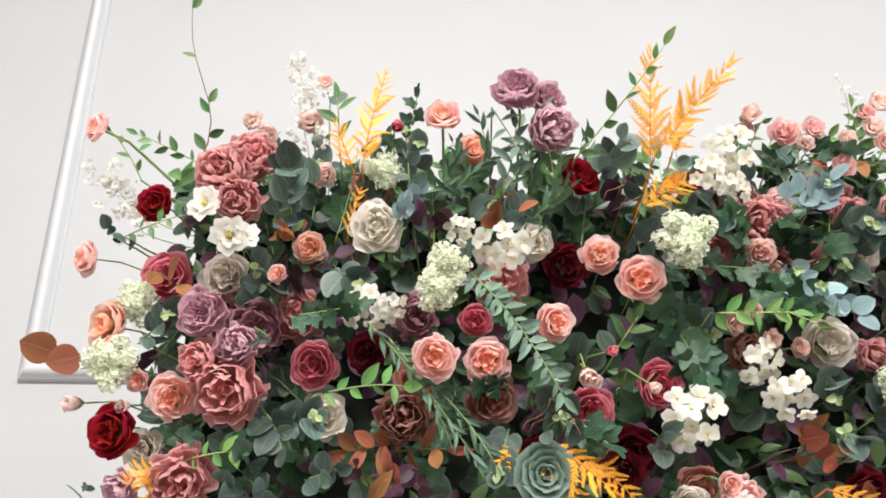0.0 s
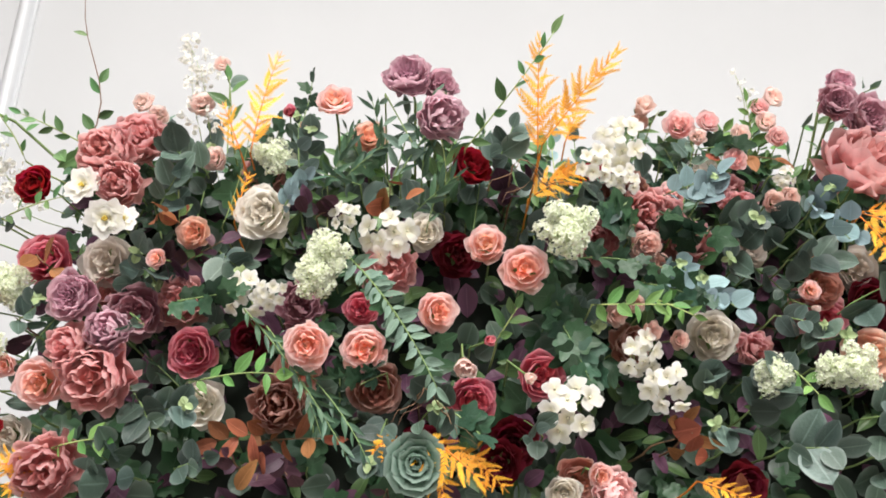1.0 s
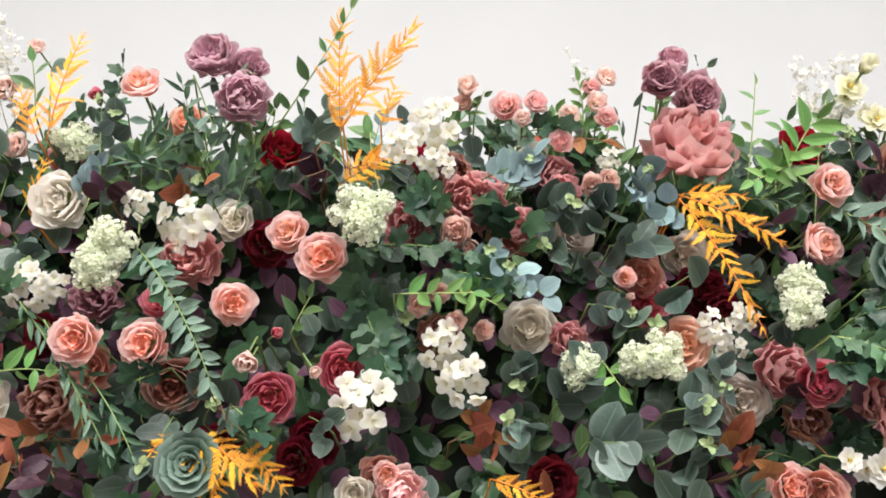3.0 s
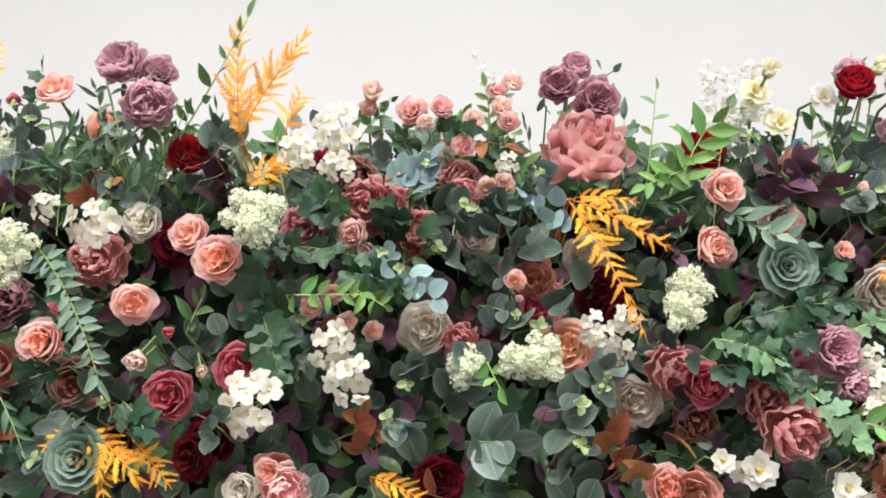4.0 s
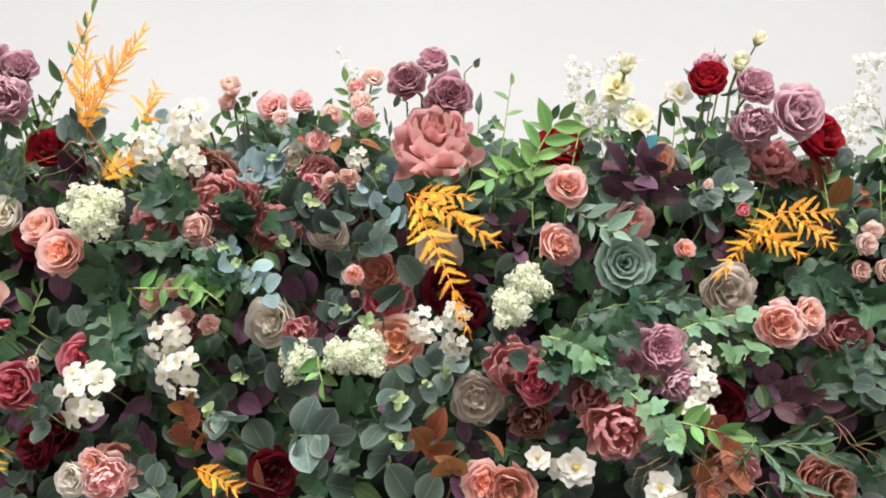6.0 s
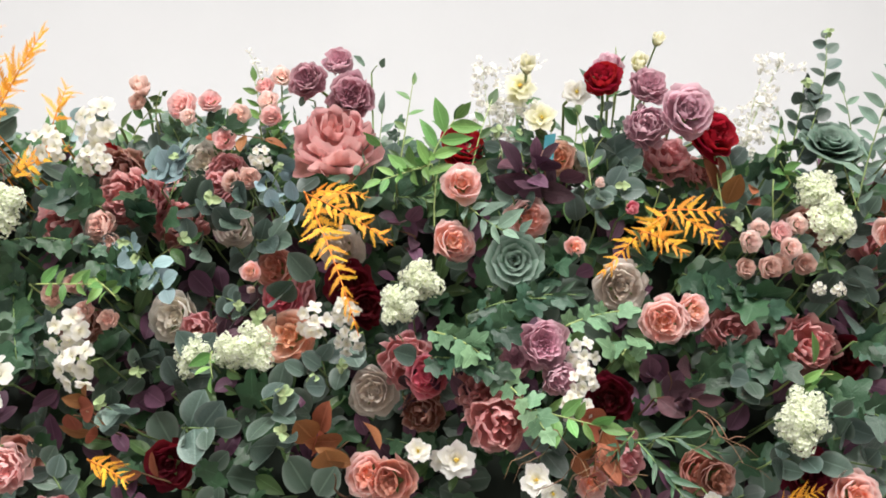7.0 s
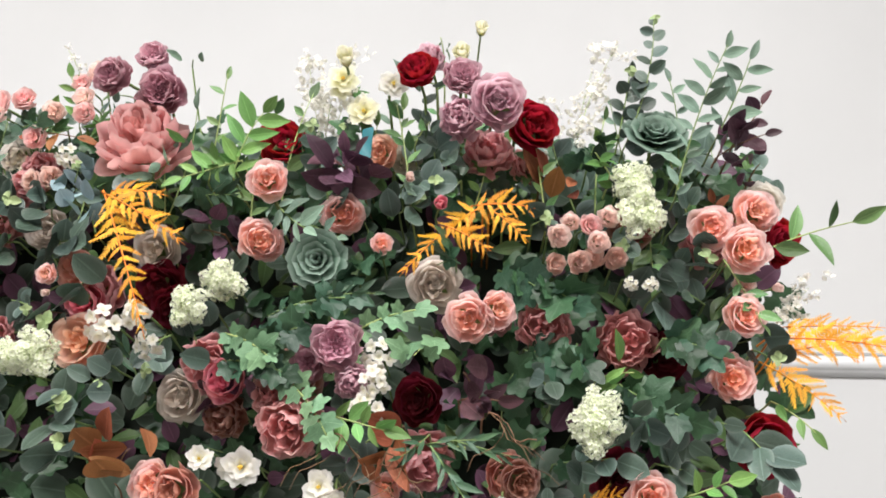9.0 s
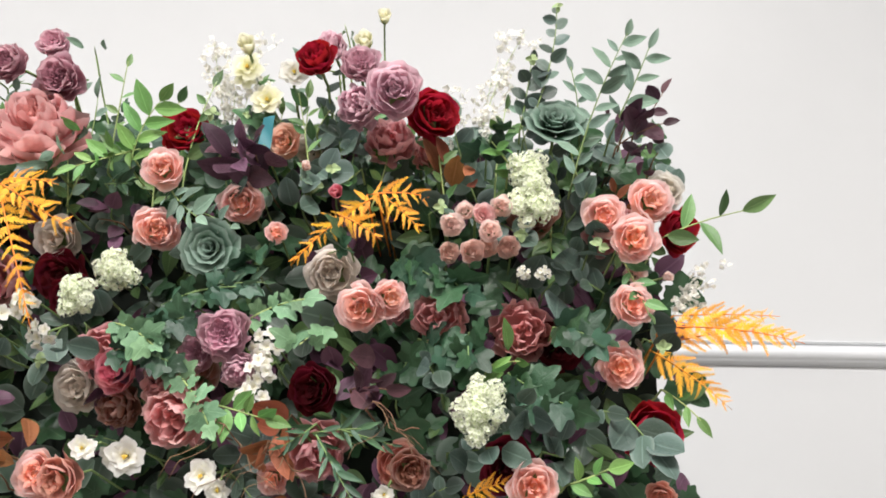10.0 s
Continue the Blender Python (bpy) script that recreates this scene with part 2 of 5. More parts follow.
def petal(r0, length, width, lean0, lean1, ruffle=0.0, waves=3.0, phase=0.0, point=0.0, nu=6, nv=5, cup=0.0):
    """One petal in the bloom's space: it starts r0 from the axis, leans out from lean0 to lean1 degrees, and wraps the axis."""
    line = [(r0, 0.0)]
    steps = 20
    for k in range(steps):
        t = (k + 0.5) / steps
        a = radians(lean0 + (lean1 - lean0) * t ** 1.6)
        line.append((line[-1][0] + math.sin(a) * length / steps, line[-1][1] + math.cos(a) * length / steps))

    def at(u, v):
        if point:
            half = 0.5 * width * math.sin(0.30 + (math.pi - 0.42) * v ** 0.9)
        else:
            half = 0.5 * width * math.sin(min(1.0, (v + 0.10) / 0.72) * math.pi / 2) * (1 - 0.10 * max(0, v - 0.62) / 0.38)
        vv = v * (1 - point * u * u * v - 0.20 * u ** 4 * v + 0.03 * math.cos(3 * u + phase) * v)
        k = min(max(vv, 0), 1) * steps
        i = min(int(k), steps - 1)
        r = line[i][0] + (line[i + 1][0] - line[i][0]) * (k - i)
        h = line[i][1] + (line[i + 1][1] - line[i][1]) * (k - i)
        off = ruffle * v * v * math.sin(waves * u * 1.6 + phase)
        r2 = max(r, 0.10)
        wrap = max(r2, 0.35 * width)
        ang = u * half / wrap
        x = (r2 - wrap) + wrap * math.cos(ang) + off
        return (x + cup * u * u * v, wrap * math.sin(ang), h + 0.7 * off * math.cos(3 * u + phase))

    return grid(nu, nv, at)


def ring(b, n, turn, rng, **kw):
    for k in range(n):
        args = dict(kw)
        args["lean1"] = kw["lean1"] + rng.uniform(-8, 8)
        args["length"] = kw["length"] * rng.uniform(0.93, 1.06)
        args["phase"] = rng.uniform(0, 6.3)
        vs, fs, rim, mid = petal(**args)
        b.add(vs, fs, rim, mid, pose(0, 0, 0, rng.uniform(-4, 4), rng.uniform(-4, 4), turn + 360 * k / n + rng.uniform(-12, 12)))


def whorl(r0, r1, h0, h1, turns, ruffle, waves, rng, lean=0.16, seg=26):
    """The heart of a bloom: one long petal wound about the axis, open and lower towards the outside."""
    n = int(seg * turns)
    ph = rng.uniform(0, 6.3)
    vs, fs, rim = [], [], []
    for i in range(n + 1):
        t = i / n
        a = 2 * math.pi * turns * t + ph
        r = r0 + (r1 - r0) * t ** 0.9
        lobe = abs(math.sin(2.3 * a + ph))
        for j in range(5):
            v = j / 4
            rr = r * (0.72 + 0.28 * v) + lean * r * v * v * (0.7 + 0.6 * lobe) + ruffle * v * v * math.sin(waves * a + ph)
            h = (h0 + (h1 - h0) * t) * (0.42 + 0.58 * v) * (0.84 + 0.16 * lobe) + 0.5 * ruffle * v * math.cos(1.7 * waves * a)
            vs.append((rr * math.cos(a), rr * math.sin(a), h))
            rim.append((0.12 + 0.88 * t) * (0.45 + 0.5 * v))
    for i in range(n):
        for j in range(4):
            k = i * 5 + j
            fs.append((k, k + 5, k + 6, k + 1))
    b = Build().add(vs, fs, rim)
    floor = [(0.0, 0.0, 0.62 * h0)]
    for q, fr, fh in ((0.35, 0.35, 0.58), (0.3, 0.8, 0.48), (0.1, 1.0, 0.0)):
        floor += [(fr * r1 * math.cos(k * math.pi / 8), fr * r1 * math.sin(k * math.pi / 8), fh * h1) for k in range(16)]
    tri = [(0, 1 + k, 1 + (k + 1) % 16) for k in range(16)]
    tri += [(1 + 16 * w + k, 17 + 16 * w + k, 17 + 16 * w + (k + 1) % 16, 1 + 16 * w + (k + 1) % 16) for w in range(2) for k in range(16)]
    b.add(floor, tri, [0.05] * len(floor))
    return b.tie(len(b.v) - len(floor))


def cup_petal(p0, p1, p2, half, ruffle=0.03, phase=0.0, notch=0.05, twist=0.07, jag=0.0, nu=10, nv=6):
    """One petal of a cupped bloom: a patch of a bowl whose side runs from p0 by p1 to p2 (radius, height), half degrees wide each way."""
    def at(u, v):
        wide = math.sin(min(1.0, (v + 0.14) / 0.62) * math.pi / 2)
        k = v * (1 - 0.17 * abs(u) ** 3.4 * v - notch * math.exp(-14 * u * u) * v + 0.025 * math.sin(5 * u + phase) * v + jag * math.sin(17 * u + phase) * v)
        r = p0[0] * (1 - k) ** 2 + 2 * p1[0] * k * (1 - k) + p2[0] * k * k
        h = p0[1] * (1 - k) ** 2 + 2 * p1[1] * k * (1 - k) + p2[1] * k * k
        r *= 1 + twist * u + ruffle * v * v * math.sin(4.4 * u + phase) + 0.5 * ruffle * v * math.sin(9.1 * u + 2 * phase)
        h += 0.8 * ruffle * v * v * math.cos(3.7 * u + 1.7 * phase)
        a = radians(half) * u * wide
        return (r * math.cos(a), r * math.sin(a), h)
    return grid(nu, nv, at)


def cupped(heart, layers, mat, rng, lean, folds=2):
    """Rings of cup petals round a heart. A layer is count, side of the bowl, half width, ruffle."""
    out = [("heart", heart.mesh("heart", mat), Matrix())]
    for n, side, half, ruffle, jag in layers:
        sheets = [Build().add(*cup_petal(*side, half, ruffle, rng.uniform(0, 6), jag=jag, notch=rng.uniform(0.0, 0.09))).mesh("petal", mat) for s in range(folds)]
        turn = rng.uniform(0, 360)
        for k in range(n):
            m = pose(0, 0, rng.uniform(-0.03, 0.03), rng.uniform(-lean, lean), rng.uniform(-lean, lean), turn + 360 * k / n + rng.uniform(-12, 12))
            out.append(("petal", sheets[k % folds], m @ Matrix.Scale(rng.uniform(0.92, 1.05), 4)))
    return out


def rose_parts(colour, seed):
    """A cupped garden rose: a crumpled, quartered heart, then three rings of broad, round petals."""
    rng = random.Random(seed)
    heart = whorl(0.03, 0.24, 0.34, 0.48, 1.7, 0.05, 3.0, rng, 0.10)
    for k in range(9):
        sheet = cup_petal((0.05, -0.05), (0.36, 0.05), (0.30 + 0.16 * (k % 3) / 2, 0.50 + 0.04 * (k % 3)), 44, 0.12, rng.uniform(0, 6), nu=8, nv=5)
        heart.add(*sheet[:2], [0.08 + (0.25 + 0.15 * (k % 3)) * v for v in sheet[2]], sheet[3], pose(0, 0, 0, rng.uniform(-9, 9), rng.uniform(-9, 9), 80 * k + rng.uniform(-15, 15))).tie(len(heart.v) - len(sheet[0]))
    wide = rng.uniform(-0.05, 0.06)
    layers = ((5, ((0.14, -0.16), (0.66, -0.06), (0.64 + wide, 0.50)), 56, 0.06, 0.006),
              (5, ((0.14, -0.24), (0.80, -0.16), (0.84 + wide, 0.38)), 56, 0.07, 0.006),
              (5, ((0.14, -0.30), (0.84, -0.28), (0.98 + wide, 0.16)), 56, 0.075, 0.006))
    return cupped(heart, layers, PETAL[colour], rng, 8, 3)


def peony_parts(colour, seed):
    """A full, loose, crumpled bloom: many broad ruffled petals heaped into a dome."""
    rng = random.Random(seed)
    heart = whorl(0.05, 0.26, 0.86, 0.80, 1.6, 0.10, 3.7, rng, 0.3)
    for k in range(8):
        reach = 0.28 + 0.20 * (k % 2)
        sheet = cup_petal((0.05, 0.15), (reach + 0.22, 0.30), (reach, 0.96 - 0.10 * (k % 2)), 42, 0.14, rng.uniform(0, 6), nu=8, nv=5)
        heart.add(*sheet[:2], [0.2 + 0.8 * v for v in sheet[2]], sheet[3], pose(0, 0, 0, rng.uniform(-18, 18), rng.uniform(-18, 18), 85 * k + rng.uniform(-25, 25))).tie(len(heart.v) - len(sheet[0]))
    layers = ((6, ((0.10, 0.05), (0.80, 0.22), (0.60, 0.80)), 44, 0.11, 0.010),
              (7, ((0.12, -0.15), (0.98, 0.02), (0.82, 0.56)), 40, 0.12, 0.010),
              (7, ((0.14, -0.32), (1.00, -0.26), (0.98, 0.22)), 40, 0.12, 0.010))
    return cupped(heart, layers, PETAL[colour], rng, 15, 3)


def carnation_parts(colour, seed):
    """A carnation or lisianthus: frilled petals, folded at the rim."""
    rng = random.Random(seed)
    heart = whorl(0.04, 0.56, 0.60, 0.62, 4.6, 0.05, 8.3, rng, 0.18, 48)
    layers = ((5, ((0.14, -0.08), (0.66, 0.05), (0.62, 0.66)), 52, 0.09, 0.03),
              (6, ((0.14, -0.20), (0.80, -0.06), (0.84, 0.50)), 50, 0.10, 0.035),
              (6, ((0.14, -0.30), (0.86, -0.24), (1.0, 0.22)), 50, 0.10, 0.035))
    return cupped(heart, layers, PETAL[colour], rng, 11)


def bud_parts(colour, seed):
    rng = random.Random(seed)
    b = Build()
    ring(b, 3, 10, rng, r0=0.05, length=1.5, width=0.9, lean0=14, lean1=-6)
    out = [("heart", b.mesh("heart", PETAL[colour]), pose(0, 0, -0.7))]
    b = Build()
    b.add(*petal(0.10, 1.35, 1.15, 30, 2, 0.06, 2, 1.0))
    me = b.mesh("petal", PETAL[colour])
    for k in range(4):
        out.append(("petal", me, pose(0, 0, -0.72, rng.uniform(-5, 5), 0, 90 * k + rng.uniform(-10, 10))))
    b = Build()
    b.add(*petal(0.08, 0.9, 0.34, 40, 12, point=0.3))
    me = b.mesh("sepal", STEM)
    for k in range(5):
        out.append(("sepal", me, pose(0, 0, -0.8, rng.uniform(-9, 9), 0, 72 * k)))
    return out


def double_parts(colour, seed):
    """A small many-petalled blossom cluster (stock), with a yellow eye."""
    rng = random.Random(seed)
    out = []
    for j in range(3):
        tilt = pose(0, 0, 0) if j == 0 else pose(rng.uniform(-0.5, 0.5), rng.uniform(-0.5, 0.5), -0.15, rng.uniform(-35, 35), rng.uniform(-35, 35), 0)
        size = 0.78 if j == 0 else 0.55
        b = Build()
        ring(b, 4, 30, rng, r0=0.08, length=0.66, width=0.74, lean0=40, lean1=66, ruffle=0.07)
        ring(b, 5, 10, rng, r0=0.08, length=0.98, width=1.08, lean0=64, lean1=88, ruffle=0.08)
        m = tilt @ Matrix.Scale(size, 4)
        out.append(("blossom", b.mesh("blossom", PETAL[colour]), m))
        eye = Build()
        for k in range(9):
            p = Vector((0.10 * math.cos(k * 2.4), 0.10 * math.sin(k * 2.4), 0.1)) * (0.3 + 0.1 * k)
            eye.add(*tube([p * 0.3, p + Vector((0, 0, 0.30))], [0.03, 0.05], 5))
        out.append(("eye", eye.mesh("eye", POLLEN), Matrix(), len(out) - 1))
    return out


def succulent_parts(colour, seed):
    rng = random.Random(seed)
    out = []
    for i, (n, r0, length, width, l0, l1) in enumerate(((3, 0.03, 0.44, 0.40, -8, 6), (5, 0.10, 0.52, 0.60, 2, 16), (6, 0.16, 0.60, 0.74, 8, 30), (7, 0.22, 0.70, 0.84, 16, 44), (8, 0.26, 0.80, 0.90, 28, 62), (9, 0.28, 0.88, 0.94, 44, 84))):
        vs, fs, rim, mid = petal(r0, length, width, l0, l1, 0.02, 2, i, cup=0.10)
        b = Build().add(vs, fs, rim, mid)
        b.add([(x - 0.05 * (1 - abs(m)), y, z - 0.05 * (1 - abs(m))) for (x, y, z), m in zip(vs, mid)], [f[::-1] for f in fs], rim, mid)
        me = b.mesh("fleshy_leaf", PETAL[colour])
        for k in range(n):
            out.append(("fleshy_leaf", me, pose(0, 0, -0.04 * i, rng.uniform(-4, 4), rng.uniform(-4, 4), 37 * i + 360 * k / n + rng.uniform(-6, 6))))
    return out


def floret(b, m, size, petals, rng, length=1.0, nu=2, nv=3, lift=62, width=0.7):
    for k in range(petals):
        vs, fs, rim, mid = petal(0.06, length, width, lift - 12, lift + 26, 0.05, 2, rng.uniform(0, 6), nu=nu, nv=nv)
        b.add(vs, fs, rim, mid, m @ Matrix.Scale(size, 4) @ pose(0, 0, 0, rng.uniform(-12, 12), rng.uniform(-12, 12), 360 * k / petals + rng.uniform(-8, 8)))


def facing(axis, spin=0.0):
    q = Vector(axis).to_track_quat("Z", "Y").to_matrix().to_4x4()
    return q @ pose(0, 0, 0, 0, 0, spin)


def snowball_parts(colour, seed):
    """A rounded, uneven head of tiny white-green florets on thin pale stalks."""
    rng = random.Random(seed)
    heads = [(Vector((0, 0, -0.05)), 0.56)]
    for k in range(7):
        a, reach = 2 * math.pi * k / 7 + rng.uniform(-0.4, 0.4), rng.uniform(0.45, 0.74)
        heads.append((Vector((reach * math.cos(a), reach * math.sin(a), rng.uniform(-0.25, 0.15))), rng.uniform(0.24, 0.40)))
    heads.append((Vector((rng.uniform(-0.3, 0.3), rng.uniform(-0.3, 0.3), 0.34)), 0.36))
    out = []
    for centre, radius in heads:
        b = Build()
        n = int(26 + 84 * (radius / 0.6) ** 2)
        for k in range(n):
            z = 1 - 1.5 * (k + 0.5) / n
            a = 2.399963 * k + rng.uniform(-0.3, 0.3)
            d = Vector((math.sqrt(max(0, 1 - z * z)) * math.cos(a), math.sqrt(max(0, 1 - z * z)) * math.sin(a), z))
            p = centre + d * radius * rng.uniform(0.72, 1.30)
            m = Matrix.Translation(p) @ facing(d + Vector((rng.uniform(-0.5, 0.5), rng.uniform(-0.5, 0.5), rng.uniform(-0.2, 0.5))), rng.uniform(0, 360))
            floret(b, m, rng.uniform(0.09, 0.15), 5, rng, nu=2, nv=2, width=0.8)
        out.append(("floret_head", b.mesh("floret_head", FLORET), Matrix()))
        if radius < 0.35:
            continue
        vs, fs = tube([centre + Vector((0, 0, -radius * 0.9)), centre + Vector((0, 0, -radius * 0.5)), centre, centre + Vector((0, 0, radius * 0.5)), centre + Vector((0, 0, radius * 0.78))],
                      [radius * 0.2, radius * 0.62, radius * 0.78, radius * 0.62, radius * 0.12], 9)
        out.append(("core", Build().add(vs, fs).mesh("core", FLORET_CORE), Matrix(), len(out) - 1))
    return out


def blossoms_parts(colour, seed):
    """A loose cluster of open four- and five-petalled blossoms."""
    rng = random.Random(seed)
    out = []
    spots = []
    for k in range(9):
        for trial in range(30):
            a, r = rng.uniform(0, 6.283), 0.78 * math.sqrt(rng.random())
            p = Vector((r * math.cos(a), r * math.sin(a), rng.uniform(-0.1, 0.2)))
            if all((p - q).length > 0.46 for q in spots):
                spots.append(p)
                break
    sheets = []
    for s in range(3):
        b = Build()
        floret(b, Matrix(), 1.0, 4 + s % 2, rng, nu=5, nv=4, lift=70 + 6 * s, width=1.02)
        eye = tube([Vector((0, 0, -0.1)), Vector((0, 0, 0.16))], [0.05, 0.09], 6)
        b.add(*eye, rim=[0.0] * len(eye[0]))
        sheets.append(b.mesh("blossom", PETAL[colour]))
    for k, p in enumerate(spots):
        d = Vector((p.x * 0.7, p.y * 0.7, 0.8)) + Vector((rng.uniform(-0.3, 0.3), rng.uniform(-0.3, 0.3), 0))
        turned = Matrix.Translation(p) @ facing(d, rng.uniform(0, 90)) @ Matrix.Scale(rng.uniform(0.36, 0.46), 4)
        stalk = Build().add(*tube([Vector((0, 0, -0.8)), p * 0.5 + Vector((0, 0, -0.35)), p], [0.03, 0.022, 0.018], 4))
        out.append(("stalk", stalk.mesh("stalk", STEM_PALE), Matrix()))
        out.append(("blossom", sheets[k % 3], turned, len(out) - 1))
    return out


MAKERS = {"rose": rose_parts, "peony": peony_parts, "carnation": carnation_parts, "bud": bud_parts, "double": double_parts,
          "succulent": succulent_parts, "snowball": snowball_parts, "blossoms": blossoms_parts}
THING_NAMES = {"rose": "rose", "peony": "peony", "carnation": "carnation", "bud": "rosebud", "double": "stock_flower", "succulent": "succulent",
               "snowball": "snowball_flower", "blossoms": "blossom_cluster"}
WORDS = {"rose": "{} artificial cloth rose in the flower wall", "peony": "{} ruffled artificial peony in the flower wall",
         "carnation": "{} frilled artificial carnation in the flower wall", "bud": "{} closed artificial rosebud on a thin stem",
         "double": "{} many-petalled stock blossoms with yellow eyes", "succulent": "{} artificial succulent rosette with fleshy leaves",
         "snowball": "{}-green snowball flower head of tiny florets", "blossoms": "loose cluster of {} open blossoms on thin stalks"}
made_parts = {}
STALK = Build().add(*tube([Vector((0, 0, 0)), Vector((0, 0, -1))], [1, 1], 6)).mesh("stem", STEM)
cup = Build()
for k in range(5):
    cup.add(*petal(0.04, 0.52, 0.40, 86, 40, point=0.2), m=pose(0, 0, 0, 0, 0, 72 * k))
CALYX = cup.mesh("calyx", STEM)
picker = random.Random(5)


def rod(parent, base, a, b, radius, me=None, name="stem"):
    """A straight stem from a to b (world), as a part of parent, whose pose is base."""
    d = b - a
    m = Matrix.Translation(a) @ (-d).to_track_quat("Z", "Y").to_matrix().to_4x4() @ Matrix.Diagonal((radius, radius, d.length, 1))
    return child(name, me or STALK, parent, base.inverted() @ m)


def root_of(p, axis, reach):
    """Where a stem that ends in p enters the backing panel."""
    x = min(max(p.x - 0.5 * reach * axis.x, PANEL_X0 + 0.03), PANEL_X1 - 0.03)
    z = min(p.z - 0.6 * reach * max(axis.z, 0.0) - 0.01, PANEL_TOP - 0.03)
    return Vector((x, PANEL_Y, z))


def bloom(kind, colour, x, y, z, radius, ax=0.0, az=0.0):
    """One flower at (x, y, z), whose face turns towards (ax, -1, az)."""
    variant = picker.randrange(3 if kind in ("rose", "snowball", "blossoms") else 2)
    key = (kind, colour, variant)
    if key not in made_parts:
        made_parts[key] = MAKERS[kind](colour, sum(map(ord, kind + colour)) + 31 * variant)
    axis = Vector((ax, -1, az)).normalized()
    p = Vector((x, y, z))
    base = Matrix.Translation(p) @ facing(axis, picker.uniform(0, 360)) @ Matrix.Diagonal((radius, radius, radius * picker.uniform(0.9, 1.1), 1))
    ob = new(THING_NAMES[kind])
    ob.matrix_basis = base
    tagged(ob, WORDS[kind].format(PETALS[colour][2]), {"succulent": "succulent"}.get(kind, "flower"), PETALS[colour][2] + " " + THING_NAMES[kind] + " flowers")
    made = []
    for name, me, m, *under in made_parts[key]:
        made.append(child(name, me, made[under[0]] if under else ob, m))
    neck = p - axis * radius * (0.75 if kind == "bud" else 0.05)
    if kind in ("rose", "peony", "carnation"):
        child("calyx", CALYX, ob, pose(0, 0, -0.12))
    root = root_of(p, axis, 0.12)
    elbow = neck - axis * min(0.06, 0.4 * (root - neck).length)
    thick = 0.0026 if z > 2.29 and radius > 0.024 else 0.0016
    rod(ob, base, neck, elbow, thick)
    rod(ob, base, elbow, root, thick)
    if z > 2.29:
        kind_of_leaf = picker.choice(("oval", "euc", "oval", "silver"))
        for k in range(4):
            q = elbow.lerp(root, (k + picker.random()) / 4.6)
            m = facing((picker.uniform(-0.7, 0.7), -1, picker.uniform(-0.3, 0.5)), (1 if k % 2 else -1) * picker.uniform(20, 80))
            child("leaf", SHAPES[kind_of_leaf][k % 3], ob, base.inverted() @ Matrix.Translation(q) @ m @ Matrix.Scale(picker.uniform(0.026, 0.040), 4), "green stem leaf")
    return ob


# ---- leaves and sprigs ----


def leaf_mesh(name, length, width, power, bend, mat, tip=0.0, fold=0.12, nu=4, nv=7, wave=0.0):
    """A leaf that grows along +y with its face to +z."""
    def at(u, v):
        s = math.sin(math.pi * min(max(v, 0.001), 0.999) ** power)
        half = 0.5 * width * (s ** (0.75 + tip))
        return (u * half, length * v, -bend * length * v * v + fold * abs(u) * half + wave * math.sin(9 * v + 2 * u) * half)
    vs, fs, rim, mid = grid(nu, nv, at)
    return Build().add(vs, fs, [0.2 + 0.8 * abs(m) for m in mid], mid).mesh(name, mat)


def ivy_mesh(mat, seed, bend):
    rng = random.Random(seed)
    lobes = ((0, 1.0), (58, 0.74), (-58, 0.74), (122, 0.52), (-122, 0.52))
    n = 40
    vs, rim, mid = [(0, 0.32, 0.03)], [0.1], [0.0]
    for ringk, part_r in enumerate((0.5, 1.0)):
        for i in range(n):
            a = 360 * i / n
            r = 0.40
            for la, lr in lobes:
                d = abs((a - la + 180) % 360 - 180)
                r = max(r, lr * 0.56 * max(0.0, 1 - (d / 50.0) ** 1.25) + 0.20)
            if abs(a - 180) < 12:
                r *= 0.6
            r *= part_r * rng.uniform(0.97, 1.03)
            x, y = r * math.sin(radians(a)), 0.32 + r * math.cos(radians(a))
            vs.append((x, y, -bend * (x * x * 1.2 + y * y) + 0.16 * abs(x) * part_r + 0.03 * math.sin(9 * y + 5 * x)))
            rim.append(part_r)
            near = min(abs((a - la + 180) % 360 - 180) for la, lr in lobes)
            mid.append(min(1.0, near / 34.0))
    fs = [(0, 1 + (i + 1) % n, 1 + i) for i in range(n)]
    fs += [(1 + i, 1 + (i + 1) % n, 1 + n + (i + 1) % n, 1 + n + i) for i in range(n)]
    return Build().add(vs, fs, rim, mid).mesh("leaf", mat)


def mist_mesh(mat, seed):
    """A tuft of the airy filler: a few small open florets on forked, hair-thin stalks."""
    rng = random.Random(seed)
    b = Build()
    for k in range(4):
        p = Vector((rng.uniform(-0.7, 0.7), rng.uniform(0.2, 1.2), rng.uniform(-0.4, 0.4)))
        m = Matrix.Translation(p) @ facing((rng.uniform(-0.9, 0.9), rng.uniform(-0.9, 0.9), 0.8), rng.uniform(0, 360))
        floret(b, m, rng.uniform(0.26, 0.44), 5, rng, nu=2, nv=3, lift=66, width=0.85)
        b.add(*tube([Vector((0, 0, 0)), p], [0.022, 0.014], 3))
    return b.mesh("blossom", mat)


